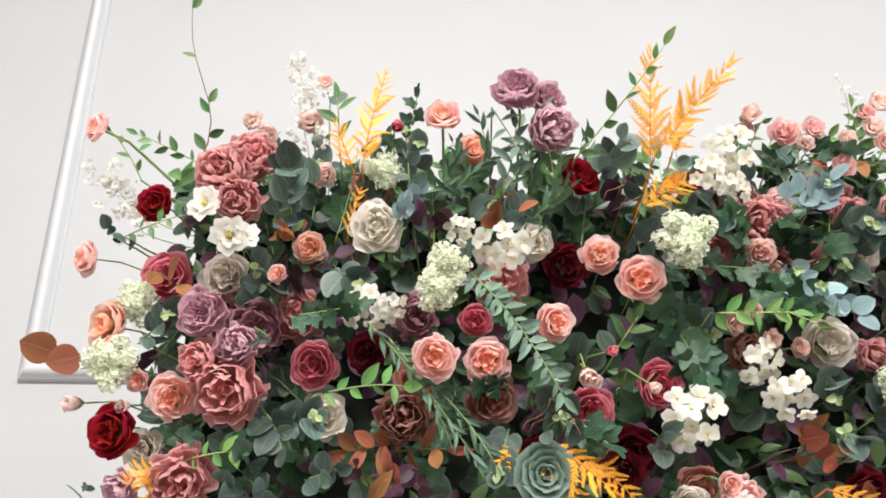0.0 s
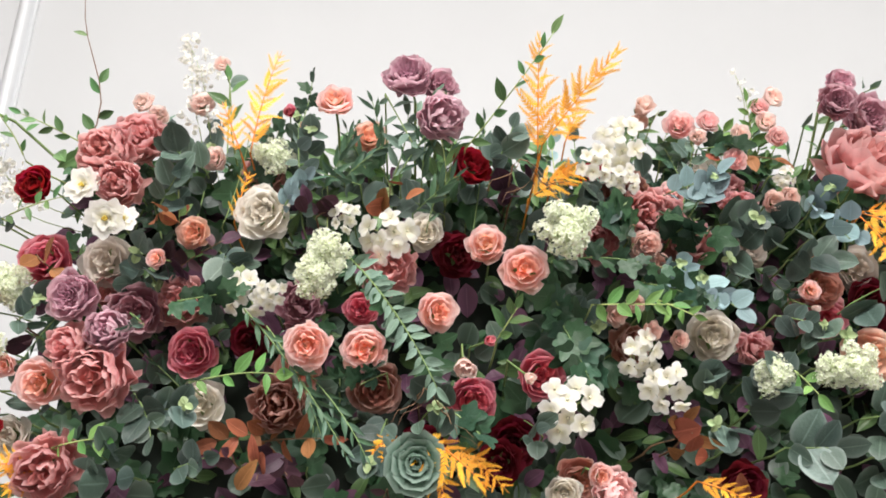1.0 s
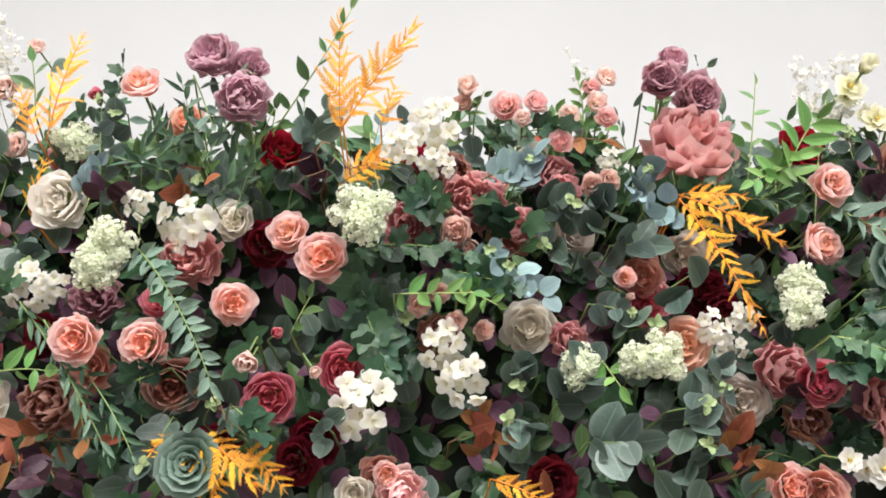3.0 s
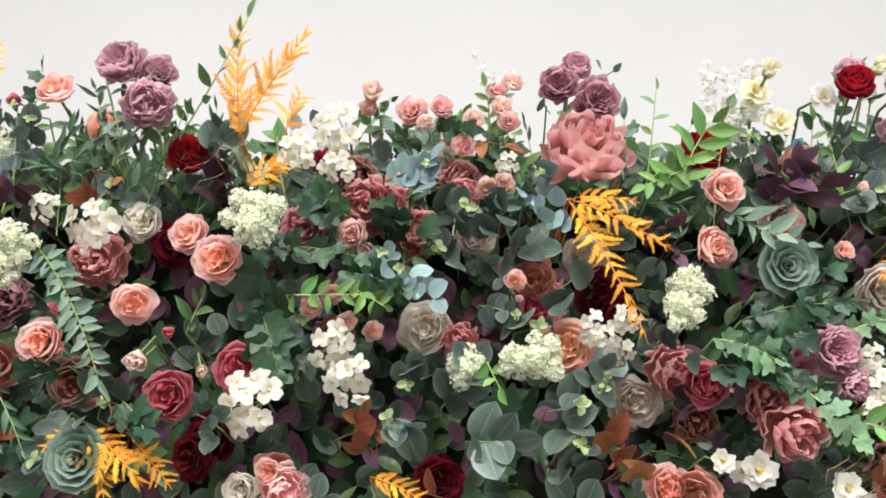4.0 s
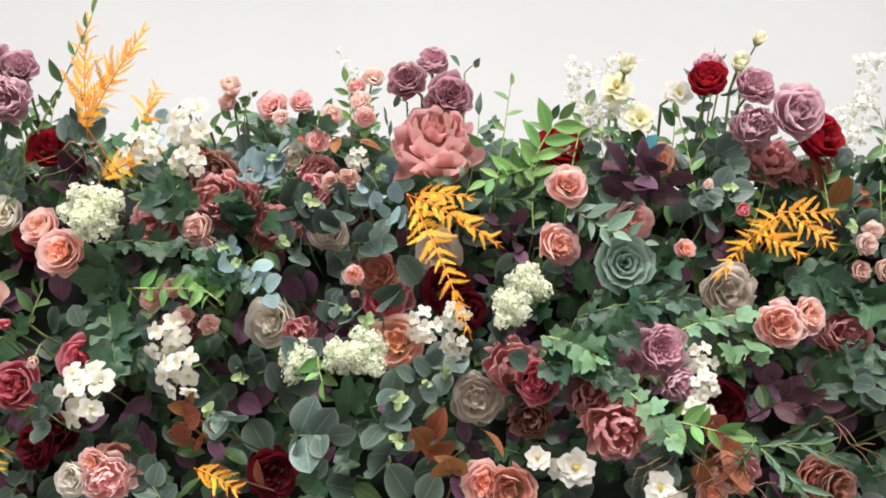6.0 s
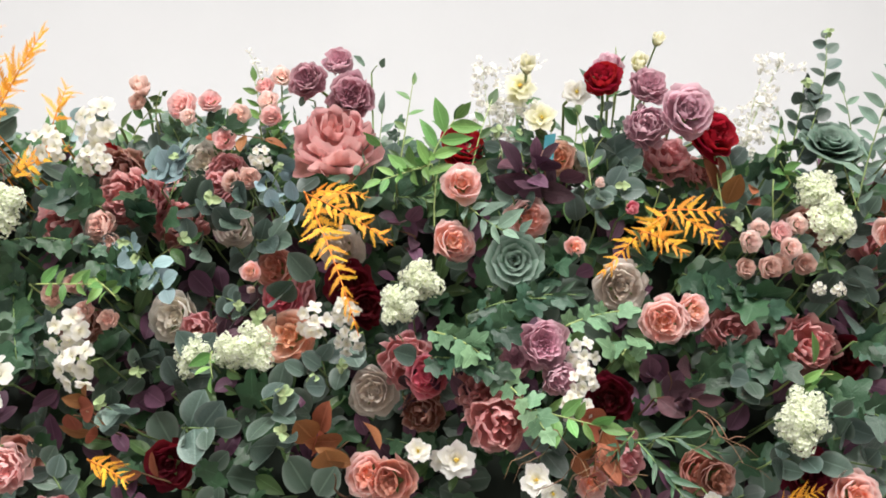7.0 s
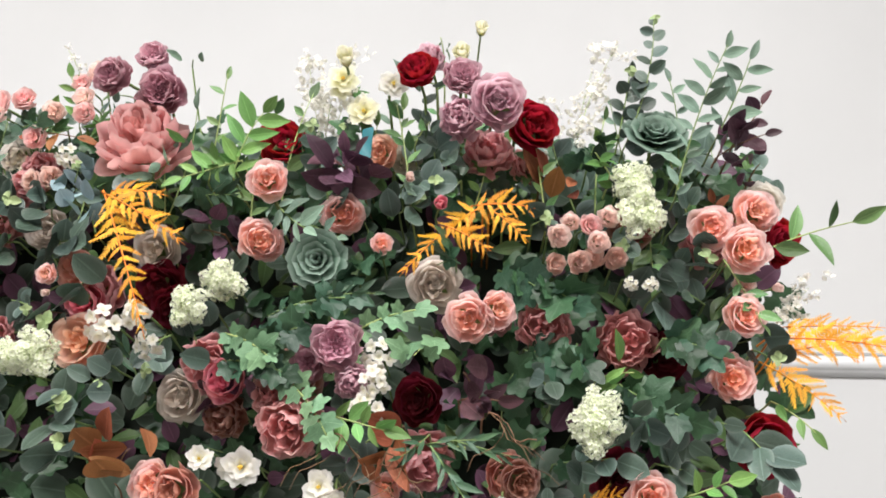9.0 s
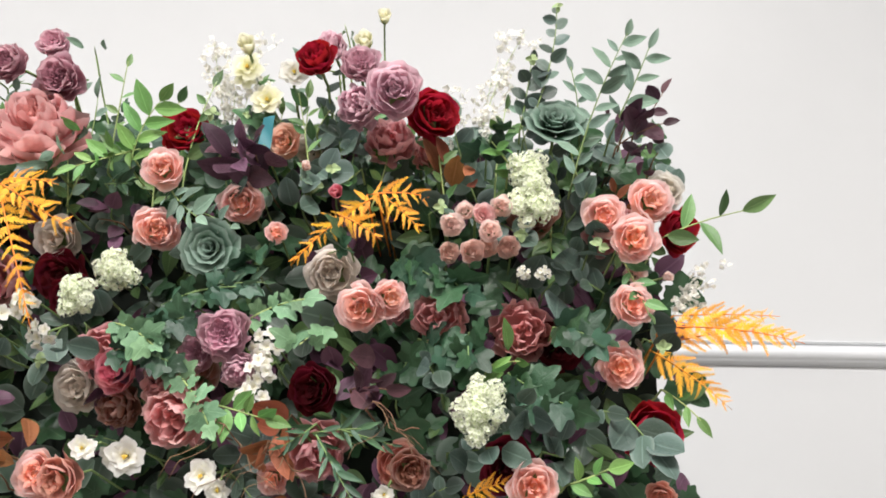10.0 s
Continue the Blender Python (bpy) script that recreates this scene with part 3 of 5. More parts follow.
SHAPES = {}
for kind in LEAF:
    mat = LEAF[kind]
    if kind == "young":
        SHAPES[kind] = [leaf_mesh("young_leaf", 1.0, 0.8, 0.85, 0.1, mat, fold=0.4, tip=-0.1)]
    elif kind in ("euc", "blueeuc"):
        SHAPES[kind] = [leaf_mesh("leaf", 1.0, w, 0.85, bd, mat, fold=fo, tip=-0.2, wave=wv) for w, bd, fo, wv in ((0.86, 0.10, 0.15, 0.02), (0.76, 0.22, 0.05, 0.03), (0.95, -0.06, 0.2, 0.02), (0.70, 0.02, 0.3, 0.03))]
    elif kind in ("ivy", "paleivy"):
        SHAPES[kind] = [ivy_mesh(mat, s, bd) for s, bd in ((1, 0.12), (2, 0.30), (3, 0.02))]
    elif kind in ("oval", "bright", "vine"):
        SHAPES[kind] = [leaf_mesh("leaf", 1.0, w, 0.85, bd, mat, tip=0.25, fold=0.3, wave=0.03) for w, bd in ((0.44, 0.1), (0.38, 0.25), (0.50, -0.1))]
    elif kind == "narrow":
        SHAPES[kind] = [leaf_mesh("leaf", 1.0, w, 0.8, bd, mat, tip=0.3, fold=0.3) for w, bd in ((0.22, 0.1), (0.26, 0.3), (0.2, -0.05))]
    elif kind == "silver":
        SHAPES[kind] = [leaf_mesh("leaf", 1.0, w, 0.8, bd, mat, tip=0.2, fold=0.25, wave=0.12) for w, bd in ((0.40, 0.1), (0.34, 0.25), (0.46, 0.0))]
    elif kind == "rustwire":
        SHAPES[kind] = [leaf_mesh("leaf", 1.0, 0.92, 0.85, 0.05, mat, fold=0.1, tip=-0.15)]
    elif kind == "rust":
        SHAPES[kind] = [leaf_mesh("leaf", 1.0, w, 0.9, bd, mat, tip=-0.05, fold=0.25, wave=0.05) for w, bd in ((0.52, 0.12), (0.40, 0.35), (0.60, -0.15))]
    elif kind == "purple":
        SHAPES[kind] = [leaf_mesh("leaf", 1.0, w, 0.95, bd, mat, tip=-0.05, fold=0.25, wave=0.06) for w, bd in ((0.62, 0.12), (0.54, 0.3), (0.72, -0.1))]
    elif kind == "mist":
        SHAPES[kind] = [mist_mesh(mat, s) for s in (1, 2, 3)]
SPRIGS = {
    "euc": ("eucalyptus_sprig", "dusky grey-green round-leaved eucalyptus sprig in the flower wall"),
    "blueeuc": ("eucalyptus_sprig", "powdery blue-grey eucalyptus sprig among the flowers"),
    "ivy": ("ivy_sprig", "dark green lobed ivy sprig in the flower wall"),
    "paleivy": ("ivy_sprig", "pale green trailing ivy sprig over the flowers"),
    "oval": ("leafy_sprig", "mid-green sprig of pointed oval leaves"),
    "vine": ("vine_sprig", "thin bare vine with few small green leaves"),
    "bright": ("leafy_sprig", "fresh bright green leafy sprig among the flowers"),
    "narrow": ("willow_sprig", "dark green trailing sprig of narrow willow leaves"),
    "silver": ("dusty_miller_sprig", "soft silvery green leaf sprig among the flowers"),
    "rust": ("magnolia_leaf_sprig", "rust-brown sprig of broad magnolia leaves"),
    "rustwire": ("magnolia_leaf_sprig", "rust-brown round leaves on a thin wire stem"),
    "purple": ("smoke_bush_sprig", "dark purple sprig of rounded smoke-bush leaves"),
    "mist": ("white_filler_sprig", "airy white filler flower sprig with tiny blossoms"),
}
wander = random.Random(11)


def curve_points(p0, p1, p2, n):
    return [p0 * (1 - t) ** 2 + p1 * 2 * t * (1 - t) + p2 * t * t for t in (k / n for k in range(n + 1))]


def sprig(kind, x0, y0, z0, x1, y1, z1, count, size, bow=None):
    """A stem from the panel by (x0, z0) out to (x1, y1, z1), with leaves on both sides."""
    rng = wander
    a, tip = Vector((x0, y0, z0)), Vector((x1, y1, z1))
    root = Vector((min(max(x0, PANEL_X0 + 0.03), PANEL_X1 - 0.03), PANEL_Y, min(z0 - 0.01, PANEL_TOP - 0.03)))
    name, label = SPRIGS[kind]
    ob = tagged(new(name), label, "foliage" if kind != "mist" else "filler flower", label.split(" sprig")[0] + " sprigs")
    ob.matrix_basis = Matrix.Translation(root)
    run = tip - a
    sag = Vector((rng.uniform(-0.12, 0.12), rng.uniform(-0.1, 0.05), rng.uniform(-0.02, 0.12))) * run.length
    if bow is not None:
        sag = Vector((bow, -0.02, 0.0)) * run.length
    pts = curve_points(a, (a + tip) / 2 + sag, tip, 8)
    if kind == "vine":
        pts = [p + Vector((0.016 * math.sin(0.75 * k + 0.4) - 0.006, 0, 0)) for k, p in enumerate(pts)]
    line = curve_points(root, root.lerp(a, 0.7) + Vector((0, 0, -0.01)), a, 3)[:-1] + pts
    thick = {"vine": 0.0016, "mist": 0.0010, "narrow": 0.0016}.get(kind, 0.0019)
    radii = [thick * (1 - 0.6 * k / (len(line) - 1)) for k in range(len(line))]
    stem_mat = {"rust": STEM_BROWN, "rustwire": STEM_BROWN, "purple": STEM_BROWN, "vine": STEM_BROWN, "mist": STEM_PALE, "paleivy": STEM_PALE, "bright": STEM_PALE, "oval": STEM_PALE}.get(kind, STEM)
    stem = Build().add(*tube([p - root for p in line], radii, 5)).mesh("stem", stem_mat)
    child("stem", stem, ob, Matrix())
    word = "blossom" if kind == "mist" else "leaf"
    for k in range(count):
        t = (k + 0.6) / count
        if kind == "rustwire":
            t = 1.0 - 0.25 * k
        if kind == "vine":
            t = (0.03, 0.08, 0.16, 0.30, 0.36, 0.64, 0.95, 1.0)[k % 8]
        i = min(int(t * 8), 7)
        p = pts[i].lerp(pts[i + 1], t * 8 - i)
        d = (pts[i + 1] - pts[i]).normalized()
        side = 1 if k % 2 else -1
        out = Vector((0, -1, -0.15)) + Vector((rng.uniform(-0.8, 0.8), 0, rng.uniform(-0.75, 0.75)))
        swing = {"narrow": 28, "mist": 60, "vine": 45}.get(kind, 58) + rng.uniform(-22, 22)
        if k == count - 1:
            swing = rng.uniform(-12, 12)
        if run.length < 0.06:
            swing, side = 360 * k / count + rng.uniform(-60, 60), 1
            p = p + Vector((rng.uniform(-0.5, 0.5), rng.uniform(-0.2, 0.3), rng.uniform(-0.5, 0.5))) * size
            out = out + Vector((rng.uniform(-0.7, 0.7), 0, rng.uniform(-0.7, 0.7)))
        grow = (Matrix.Rotation(radians(side * swing), 3, Vector((0, -1, 0))) @ d).normalized()
        grow = (grow + 0.35 * Vector((0, -1, 0)) * rng.uniform(-0.3, 1)).normalized()
        if kind == "rustwire":
            grow, out = d, Vector((0.1, -1, -0.2))
        x = grow.cross(out).normalized()
        face = x.cross(grow)
        s = size * rng.uniform(0.62, 1.12) * (1 - 0.25 * abs(t - 0.4)) * (0.62 if kind == "narrow" and t > 0.9 else 1)
        if kind == "rustwire":
            s = size
        if kind == "mist":
            p = p + Vector((rng.uniform(-1, 1), rng.uniform(-0.6, 0.6), rng.uniform(-1, 1))) * size * 0.9
            s = size * rng.uniform(0.5, 0.85)
        m = Matrix((x, grow, face)).transposed().to_4x4()
        child(word, SHAPES[kind][rng.randrange(len(SHAPES[kind]))], ob, Matrix.Translation(p - root) @ m @ Matrix.Scale(s, 4))
    if kind in ("euc", "blueeuc") and rng.random() < 0.45:
        for k in range(4):
            m = facing((rng.uniform(-0.6, 0.6), -1, rng.uniform(-0.6, 0.6)), 90 * k + rng.uniform(-30, 30))
            child("young_leaf", SHAPES["young"][0], ob, Matrix.Translation(tip - root + Vector((0, -0.012, 0))) @ m @ Matrix.Scale(size * rng.uniform(0.20, 0.34), 4), "pale yellow-green young leaf")
    return ob


def pinna_mesh(seed):
    """One pinna of the fern: a narrow blade with forward-pointing teeth."""
    rng = random.Random(seed)
    b = Build()
    n = 9
    sag, hook = rng.uniform(-0.15, 0.5), rng.uniform(-0.25, 0.25)
    for side in (-1, 1):
        for k in range(n):
            t = k / n
            w = (0.17 * (1 - t) ** 0.8 + 0.03) * rng.uniform(0.75, 1.25)
            y0, y1 = t, t + 0.92 / n
            droop = -sag * t * t
            b.add([(0, y0, droop), (0, y1, droop - 0.02), (side * w, y1 + 0.10, droop - 0.035), (side * w * 0.45, y0 + 0.06, droop - 0.012)], [(0, 1, 2, 3)] if side > 0 else [(3, 2, 1, 0)], [0.2, 0.2, 1, 0.7])
    b.add([(-0.025, 0.95, -sag * 0.9), (0.025, 0.95, -sag * 0.9), (0, 1.12, -sag * 1.2)], [(0, 1, 2)])
    b.v = [(x + hook * y * y, y, z) for x, y, z in b.v]
    return b.mesh("pinna", LEAF["fern"])


PINNAE = [pinna_mesh(s) for s in range(1, 8)]


def fern(x0, y0, z0, x1, y1, z1, width):
    """An orange fern frond from (x0, y0, z0) to its tip, rooted in the panel."""
    rng = wander
    a, tip = Vector((x0, y0, z0)), Vector((x1, y1, z1))
    root = Vector((min(max(x0, PANEL_X0 + 0.03), PANEL_X1 - 0.03), PANEL_Y, min(z0 - 0.03, PANEL_TOP - 0.03)))
    ob = tagged(new("fern_frond"), "bright orange artificial fern frond with feathery pinnae", "fern", "orange fern fronds")
    ob.matrix_basis = Matrix.Translation(root)
    run = tip - a
    sag = Vector((rng.uniform(-0.06, 0.06), -0.08, 0.05 + rng.uniform(-0.03, 0.05))) * run.length
    pts = curve_points(a, (a + tip) / 2 + sag, tip, 10)
    line = curve_points(root, root.lerp(a, 0.7) + Vector((0, 0, -0.01)), a, 3)[:-1] + pts
    radii = [0.0017 * (1 - 0.7 * k / (len(line) - 1)) for k in range(len(line))]
    child("rachis", Build().add(*tube([p - root for p in line], radii, 5)).mesh("rachis", STEM_FERN), ob, Matrix())
    pairs = max(6, min(13, int(run.length / 0.0145)))
    for k in range(pairs):
        t = 0.10 + 0.88 * k / pairs
        i = min(int(t * 10), 9)
        p = pts[i].lerp(pts[i + 1], t * 10 - i)
        d = (pts[i + 1] - pts[i]).normalized()
        size = width * 0.62 * (1.0 - t) ** 0.62 * min(1, 0.55 + 1.6 * t) + 0.006
        for side in (-1, 1):
            swing = 54 - 22 * t + rng.uniform(-12, 12)
            out = (Vector((0, -1, -0.1)) + Vector((rng.uniform(-0.35, 0.35), 0, rng.uniform(-0.35, 0.35)))).normalized()
            grow = (Matrix.Rotation(radians(side * swing), 3, Vector((0, -1, 0))) @ d).normalized()
            grow = (grow + Vector((0, rng.uniform(-0.35, 0.2), 0))).normalized()
            x = grow.cross(out).normalized()
            m = Matrix((x, grow, x.cross(grow))).transposed().to_4x4()
            child("pinna", PINNAE[rng.randrange(7)], ob, Matrix.Translation(p - root) @ m @ Matrix.Scale(size * rng.uniform(0.65, 1.2), 4))
    return ob


# ---- the dense foliage on the panel ----


def foliage_mat(name, kinds, count, z0, z1, y0, y1, size, seed, label):
    rng = random.Random(seed)
    for kind in kinds:
        b = Build()
        base = SHAPES[kind][0]
        vs = [v.co.copy() for v in base.vertices]
        fs = [tuple(p.vertices) for p in base.polygons]
        rim = [0.0] * len(vs)
        base.attributes["rim"].data.foreach_get("value", rim)
        mid = [0.0] * len(vs)
        base.attributes["mid"].data.foreach_get("value", mid)
        for k in range(count // len(kinds)):
            m = Matrix.Translation((rng.uniform(PANEL_X0 - 0.02, PANEL_X1 + 0.02), rng.uniform(y0, y1), rng.uniform(z0, z1)))
            m = m @ facing((rng.uniform(-0.8, 0.8), -1, rng.uniform(-0.6, 0.8)), rng.uniform(0, 360)) @ Matrix.Scale(size * rng.uniform(0.7, 1.3), 4)
            b.add(vs, fs, rim, mid, m)
        tagged(new(name, b.mesh(name, LEAF[kind])), label, "foliage", kind="stuff")


foliage_mat("foliage_mat", ("euc", "oval", "purple", "ivy"), 2400, 1.60, PANEL_TOP + 0.02, 1.32, 1.385, 0.05, 3, "dense dark green artificial leaves covering the panel")
foliage_mat("top_foliage_mat", ("euc", "oval", "ivy"), 600, 2.22, 2.345, 1.27, 1.39, 0.046, 8, "dark green artificial leaves along the top of the panel")
foliage_mat("lower_foliage_mat", ("euc", "oval"), 1500, 0.06, 1.60, 1.32, 1.385, 0.07, 4, "dense dark green artificial leaves covering the lower panel")

filler = random.Random(21)
for k in range(50):
    fx = PANEL_X0 + (PANEL_X1 - PANEL_X0) * ((k * 0.618034) % 1.0)
    fz = 1.66 + 0.56 * ((k * 0.7548777) % 1.0)
    fk = filler.choices(("euc", "ivy", "oval", "purple", "rust", "narrow", "blueeuc"), (46, 16, 12, 16, 6, 6, 4))[0]
    fa = filler.uniform(0, 6.283)
    fl = filler.uniform(0.06, 0.11)
    fy = filler.uniform(1.255, 1.31)
    if fz + fl * math.sin(fa) > 2.27:
        fa = -fa
    sprig(fk, fx, fy + 0.02, fz, fx + fl * math.cos(fa), fy, fz + fl * math.sin(fa), filler.randint(6, 9), filler.uniform(0.034, 0.052))
for k in range(44):
    fx = PANEL_X0 + 0.02 + (PANEL_X1 - PANEL_X0 - 0.04) * (k + filler.random()) / 44
    fk = filler.choices(("euc", "oval", "narrow", "ivy", "silver", "bright", "blueeuc"), (30, 24, 16, 12, 8, 5, 5))[0]
    fy = filler.uniform(1.21, 1.32)
    sprig(fk, fx, fy + 0.02, 2.17, fx + filler.uniform(-0.06, 0.06), fy, filler.uniform(2.30, 2.40), filler.randint(6, 9), filler.uniform(0.030, 0.046))

# half-hidden blooms deep between the leaves
for k in range(17):
    dx = PANEL_X0 + 0.06 + (PANEL_X1 - PANEL_X0 - 0.12) * ((0.37 + k * 0.618034) % 1.0)
    dz = 1.68 + 0.50 * ((0.2 + k * 0.7548777) % 1.0)
    dk, dc = filler.choice((("rose", "maroon"), ("peony", "dusty"), ("peony", "pinkdusty"), ("rose", "brown"), ("rose", "coral")))
    bloom(dk, dc, dx, filler.uniform(1.265, 1.29), dz, filler.uniform(0.034, 0.046), filler.uniform(-0.4, 0.4), filler.uniform(-0.5, 0.0))

# ---- teal ribbon end tucked in among the flowers ----


def ribbon(x, y, z, width, height):
    ob = tagged(new("ribbon"), "short teal ribbon end standing up among the flowers", "ribbon")
    ob.matrix_basis = pose(x, y, z)
    vs, fs, rim, mid = grid(4, 8, lambda u, v: (u * width / 2 + 0.25 * width * v, 0.004 * math.sin(4 * v + u) + 0.002 * u, height * (v - 0.6 + 0.04 * u * v)))
    b = Build().add(vs, fs, rim, mid).add([(a, c + 0.0008, e) for a, c, e in vs], [f[::-1] for f in fs], rim, mid)
    child("band", b.mesh("band", TEAL), ob, Matrix())
    rod(ob, ob.matrix_basis, Vector((x, y, z - 0.5 * height)), Vector((x, PANEL_Y, z - height)), 0.002)


# ---- the flowers, place by place ----
bloom("rose", "peach", -0.642, 1.215, 2.365, 0.028, -0.68, 0.03)
bloom("rose", "peach", -0.630, 1.235, 2.130, 0.029, -0.68, -0.21)
bloom("rose", "peach", -0.040, 1.206, 2.382, 0.033, 0.00, 0.23)
bloom("rose", "peach", 0.274, 1.178, 2.082, 0.039, -0.08, -0.17)
bloom("rose", "peach", 0.217, 1.208, 2.130, 0.033, -0.15, 0.03)
bloom("rose", "peach", 0.141, 1.215, 2.021, 0.032, 0.45, -0.24)
bloom("rose", "peach", 0.034, 1.174, 1.950, 0.036, -0.08, -0.21)
bloom("rose", "peach", -0.044, 1.131, 1.945, 0.034, 0.08, -0.24)
bloom("rose", "peach", -0.443, 1.198, 1.895, 0.036, 0.08, -0.26)
bloom("rose", "apricot", -0.569, 1.225, 2.012, 0.040, -0.52, -0.07)
bloom("rose", "peach", -0.298, 1.195, 2.092, 0.016, -0.14, -0.23)
bloom("rose", "apricot", -0.259, 1.235, 2.150, 0.027, -0.07, -0.22)
bloom("rose", "peach", -0.495, 1.185, 1.918, 0.018, 0.07, -0.30)
bloom("bud", "pale", -0.511, 1.185, 1.879, 0.018, -0.26, -0.18)
bloom("bud", "pale", -0.594, 1.195, 1.883, 0.023, -0.68, -0.22)
bloom("rose", "pale", -0.274, 1.235, 2.388, 0.023, 0.08, -0.07)
bloom("rose", "pale", -0.246, 1.255, 2.294, 0.022, -0.13, -0.27)
bloom("rose", "pale", -0.383, 1.255, 2.401, 0.020, -0.22, 0.08)
bloom("rose", "pale", -0.355, 1.255, 2.376, 0.019, 0.26, -0.24)
bloom("bud", "raspberry", -0.121, 1.235, 2.378, 0.021, 0.18, -0.31)
bloom("bud", "coral", -0.090, 1.235, 2.350, 0.019, 0.07, -0.45)
bloom("rose", "apricot", 0.015, 1.285, 2.356, 0.032, 0.00, -0.02)
bloom("rose", "pale", -0.264, 1.285, 2.501, 0.016, 0.00, 0.08)
bloom("rose", "raspberry", -0.240, 1.244, 1.956, 0.041, 0.08, -0.21)
bloom("rose", "raspberry", -0.494, 1.245, 2.102, 0.046, 0.07, -0.17)
bloom("rose", "raspberry", 0.018, 1.255, 2.033, 0.030, 0.01, -0.20)
bloom("rose", "raspberry", 0.303, 1.245, 1.930, 0.041, 0.15, -0.28)
bloom("rose", "raspberry", 0.197, 1.262, 1.890, 0.043, 0.05, -0.20)
bloom("peony", "mauvedark", -0.081, 1.265, 2.042, 0.039, 0.14, -0.22)
bloom("rose", "red", -0.515, 1.205, 2.217, 0.032, -0.08, -0.21)
bloom("rose", "red", -0.525, 1.195, 1.843, 0.041, -0.22, -0.21)
bloom("rose", "red", 0.193, 1.224, 2.275, 0.036, 0.38, 0.13)
bloom("rose", "red", 0.412, 1.275, 2.285, 0.032, 0.15, 0.03)
bloom("rose", "maroon", -0.160, 1.285, 1.985, 0.033, -0.10, -0.31)
bloom("rose", "maroon", 0.171, 1.285, 2.139, 0.039, 0.19, -0.24)
bloom("rose", "cream", -0.147, 1.232, 2.187, 0.046, -0.08, -0.17)
bloom("rose", "cream", -0.224, 1.270, 1.880, 0.038, 0.05, -0.12)
bloom("rose", "beige", -0.400, 1.255, 2.104, 0.044, 0.11, -0.16)
bloom("rose", "cream", -0.490, 1.235, 1.821, 0.033, -0.06, -0.19)
bloom("rose", "cream", 0.117, 1.265, 2.171, 0.034, -0.03, -0.16)
bloom("carnation", "mauve", -0.398, 1.158, 2.017, 0.040, -0.08, -0.17)
bloom("carnation", "mauve", 0.086, 1.167, 2.407, 0.042, -0.15, 0.13)
bloom("peony", "lavender", 0.140, 1.161, 2.332, 0.041, 0.22, -0.42)
bloom("carnation", "mauve", 0.138, 1.185, 2.402, 0.032, 0.30, -0.02)
bloom("peony", "lavender", -0.342, 1.165, 1.968, 0.034, 0.08, -0.12)
bloom("carnation", "mauvedark", -0.339, 1.255, 2.019, 0.046, 0.20, -0.30)
bloom("peony", "lavender", -0.504, 1.205, 1.761, 0.027, -0.19, -0.28)
bloom("peony", "dusty", -0.368, 1.235, 2.317, 0.045, 0.22, 0.03)
bloom("peony", "dusty", -0.406, 1.205, 2.272, 0.050, -0.08, -0.07)
bloom("peony", "dusty", -0.371, 1.191, 2.217, 0.039, 0.00, -0.35)
bloom("peony", "dusty", -0.395, 1.175, 1.945, 0.036, -0.22, -0.12)
bloom("peony", "dusty", -0.355, 1.188, 1.905, 0.055, 0.00, -0.28)
bloom("peony", "dusty", -0.421, 1.215, 1.775, 0.050, 0.24, -0.24)
bloom("peony", "dusty", 0.058, 1.255, 2.104, 0.046, 0.07, -0.26)
bloom("peony", "dusty", 0.484, 1.245, 2.199, 0.047, 0.00, -0.25)
bloom("peony", "dusty", -0.164, 1.285, 2.286, 0.040, -0.08, -0.22)
bloom("peony", "brown", -0.091, 1.205, 1.872, 0.043, 0.04, -0.17)
bloom("peony", "brown", 0.445, 1.245, 1.981, 0.034, 0.10, -0.16)
bloom("snowball", "white", 0.332, 1.133, 2.131, 0.046, 0.19, -0.15)
bloom("snowball", "white", -0.028, 1.154, 2.093, 0.037, 0.09, -0.29)
bloom("snowball", "white", -0.041, 1.155, 2.053, 0.036, 0.19, -0.15)
bloom("snowball", "white", -0.532, 1.165, 1.942, 0.042, 0.21, -0.22)
bloom("snowball", "white", -0.534, 1.225, 2.052, 0.038, 0.11, -0.28)
bloom("snowball", "white", -0.140, 1.235, 2.295, 0.036, 0.17, -0.22)
bloom("double", "white", -0.417, 1.165, 2.199, 0.038, -0.15, -0.12)
bloom("double", "white", -0.368, 1.155, 2.141, 0.043, 0.08, -0.32)
bloom("blossoms", "white", -0.158, 1.199, 2.038, 0.040, -0.11, -0.49)
bloom("blossoms", "white", -0.116, 1.185, 2.038, 0.026, 0.19, -0.15)
bloom("blossoms", "white", 0.057, 1.207, 2.146, 0.048, -0.22, -0.19)
bloom("blossoms", "white", -0.005, 1.185, 2.166, 0.027, -0.05, -0.45)
bloom("blossoms", "white", 0.341, 1.195, 1.871, 0.050, -0.11, -0.20)
bloom("rose", "dustypale", 0.415, 1.195, 2.015, 0.018, 0.20, -0.30)
bloom("rose", "dustypale", 0.445, 1.195, 2.034, 0.017, 0.06, -0.30)
bloom("rose", "dustypale", 0.469, 1.195, 1.992, 0.016, 0.11, -0.26)
bloom("rose", "dustypale", 0.509, 1.195, 1.979, 0.016, 0.20, -0.15)
bloom("rose", "dustypale", 0.467, 1.205, 2.131, 0.028, 0.00, -0.15)
bloom("rose", "dustypale", 0.488, 1.205, 2.106, 0.019, -0.10, -0.30)
bloom("bud", "pale", 0.180, 1.155, 1.925, 0.024, 0.00, -0.72)
bloom("bud", "raspberry", 0.218, 1.165, 1.964, 0.015, 0.38, -0.07)
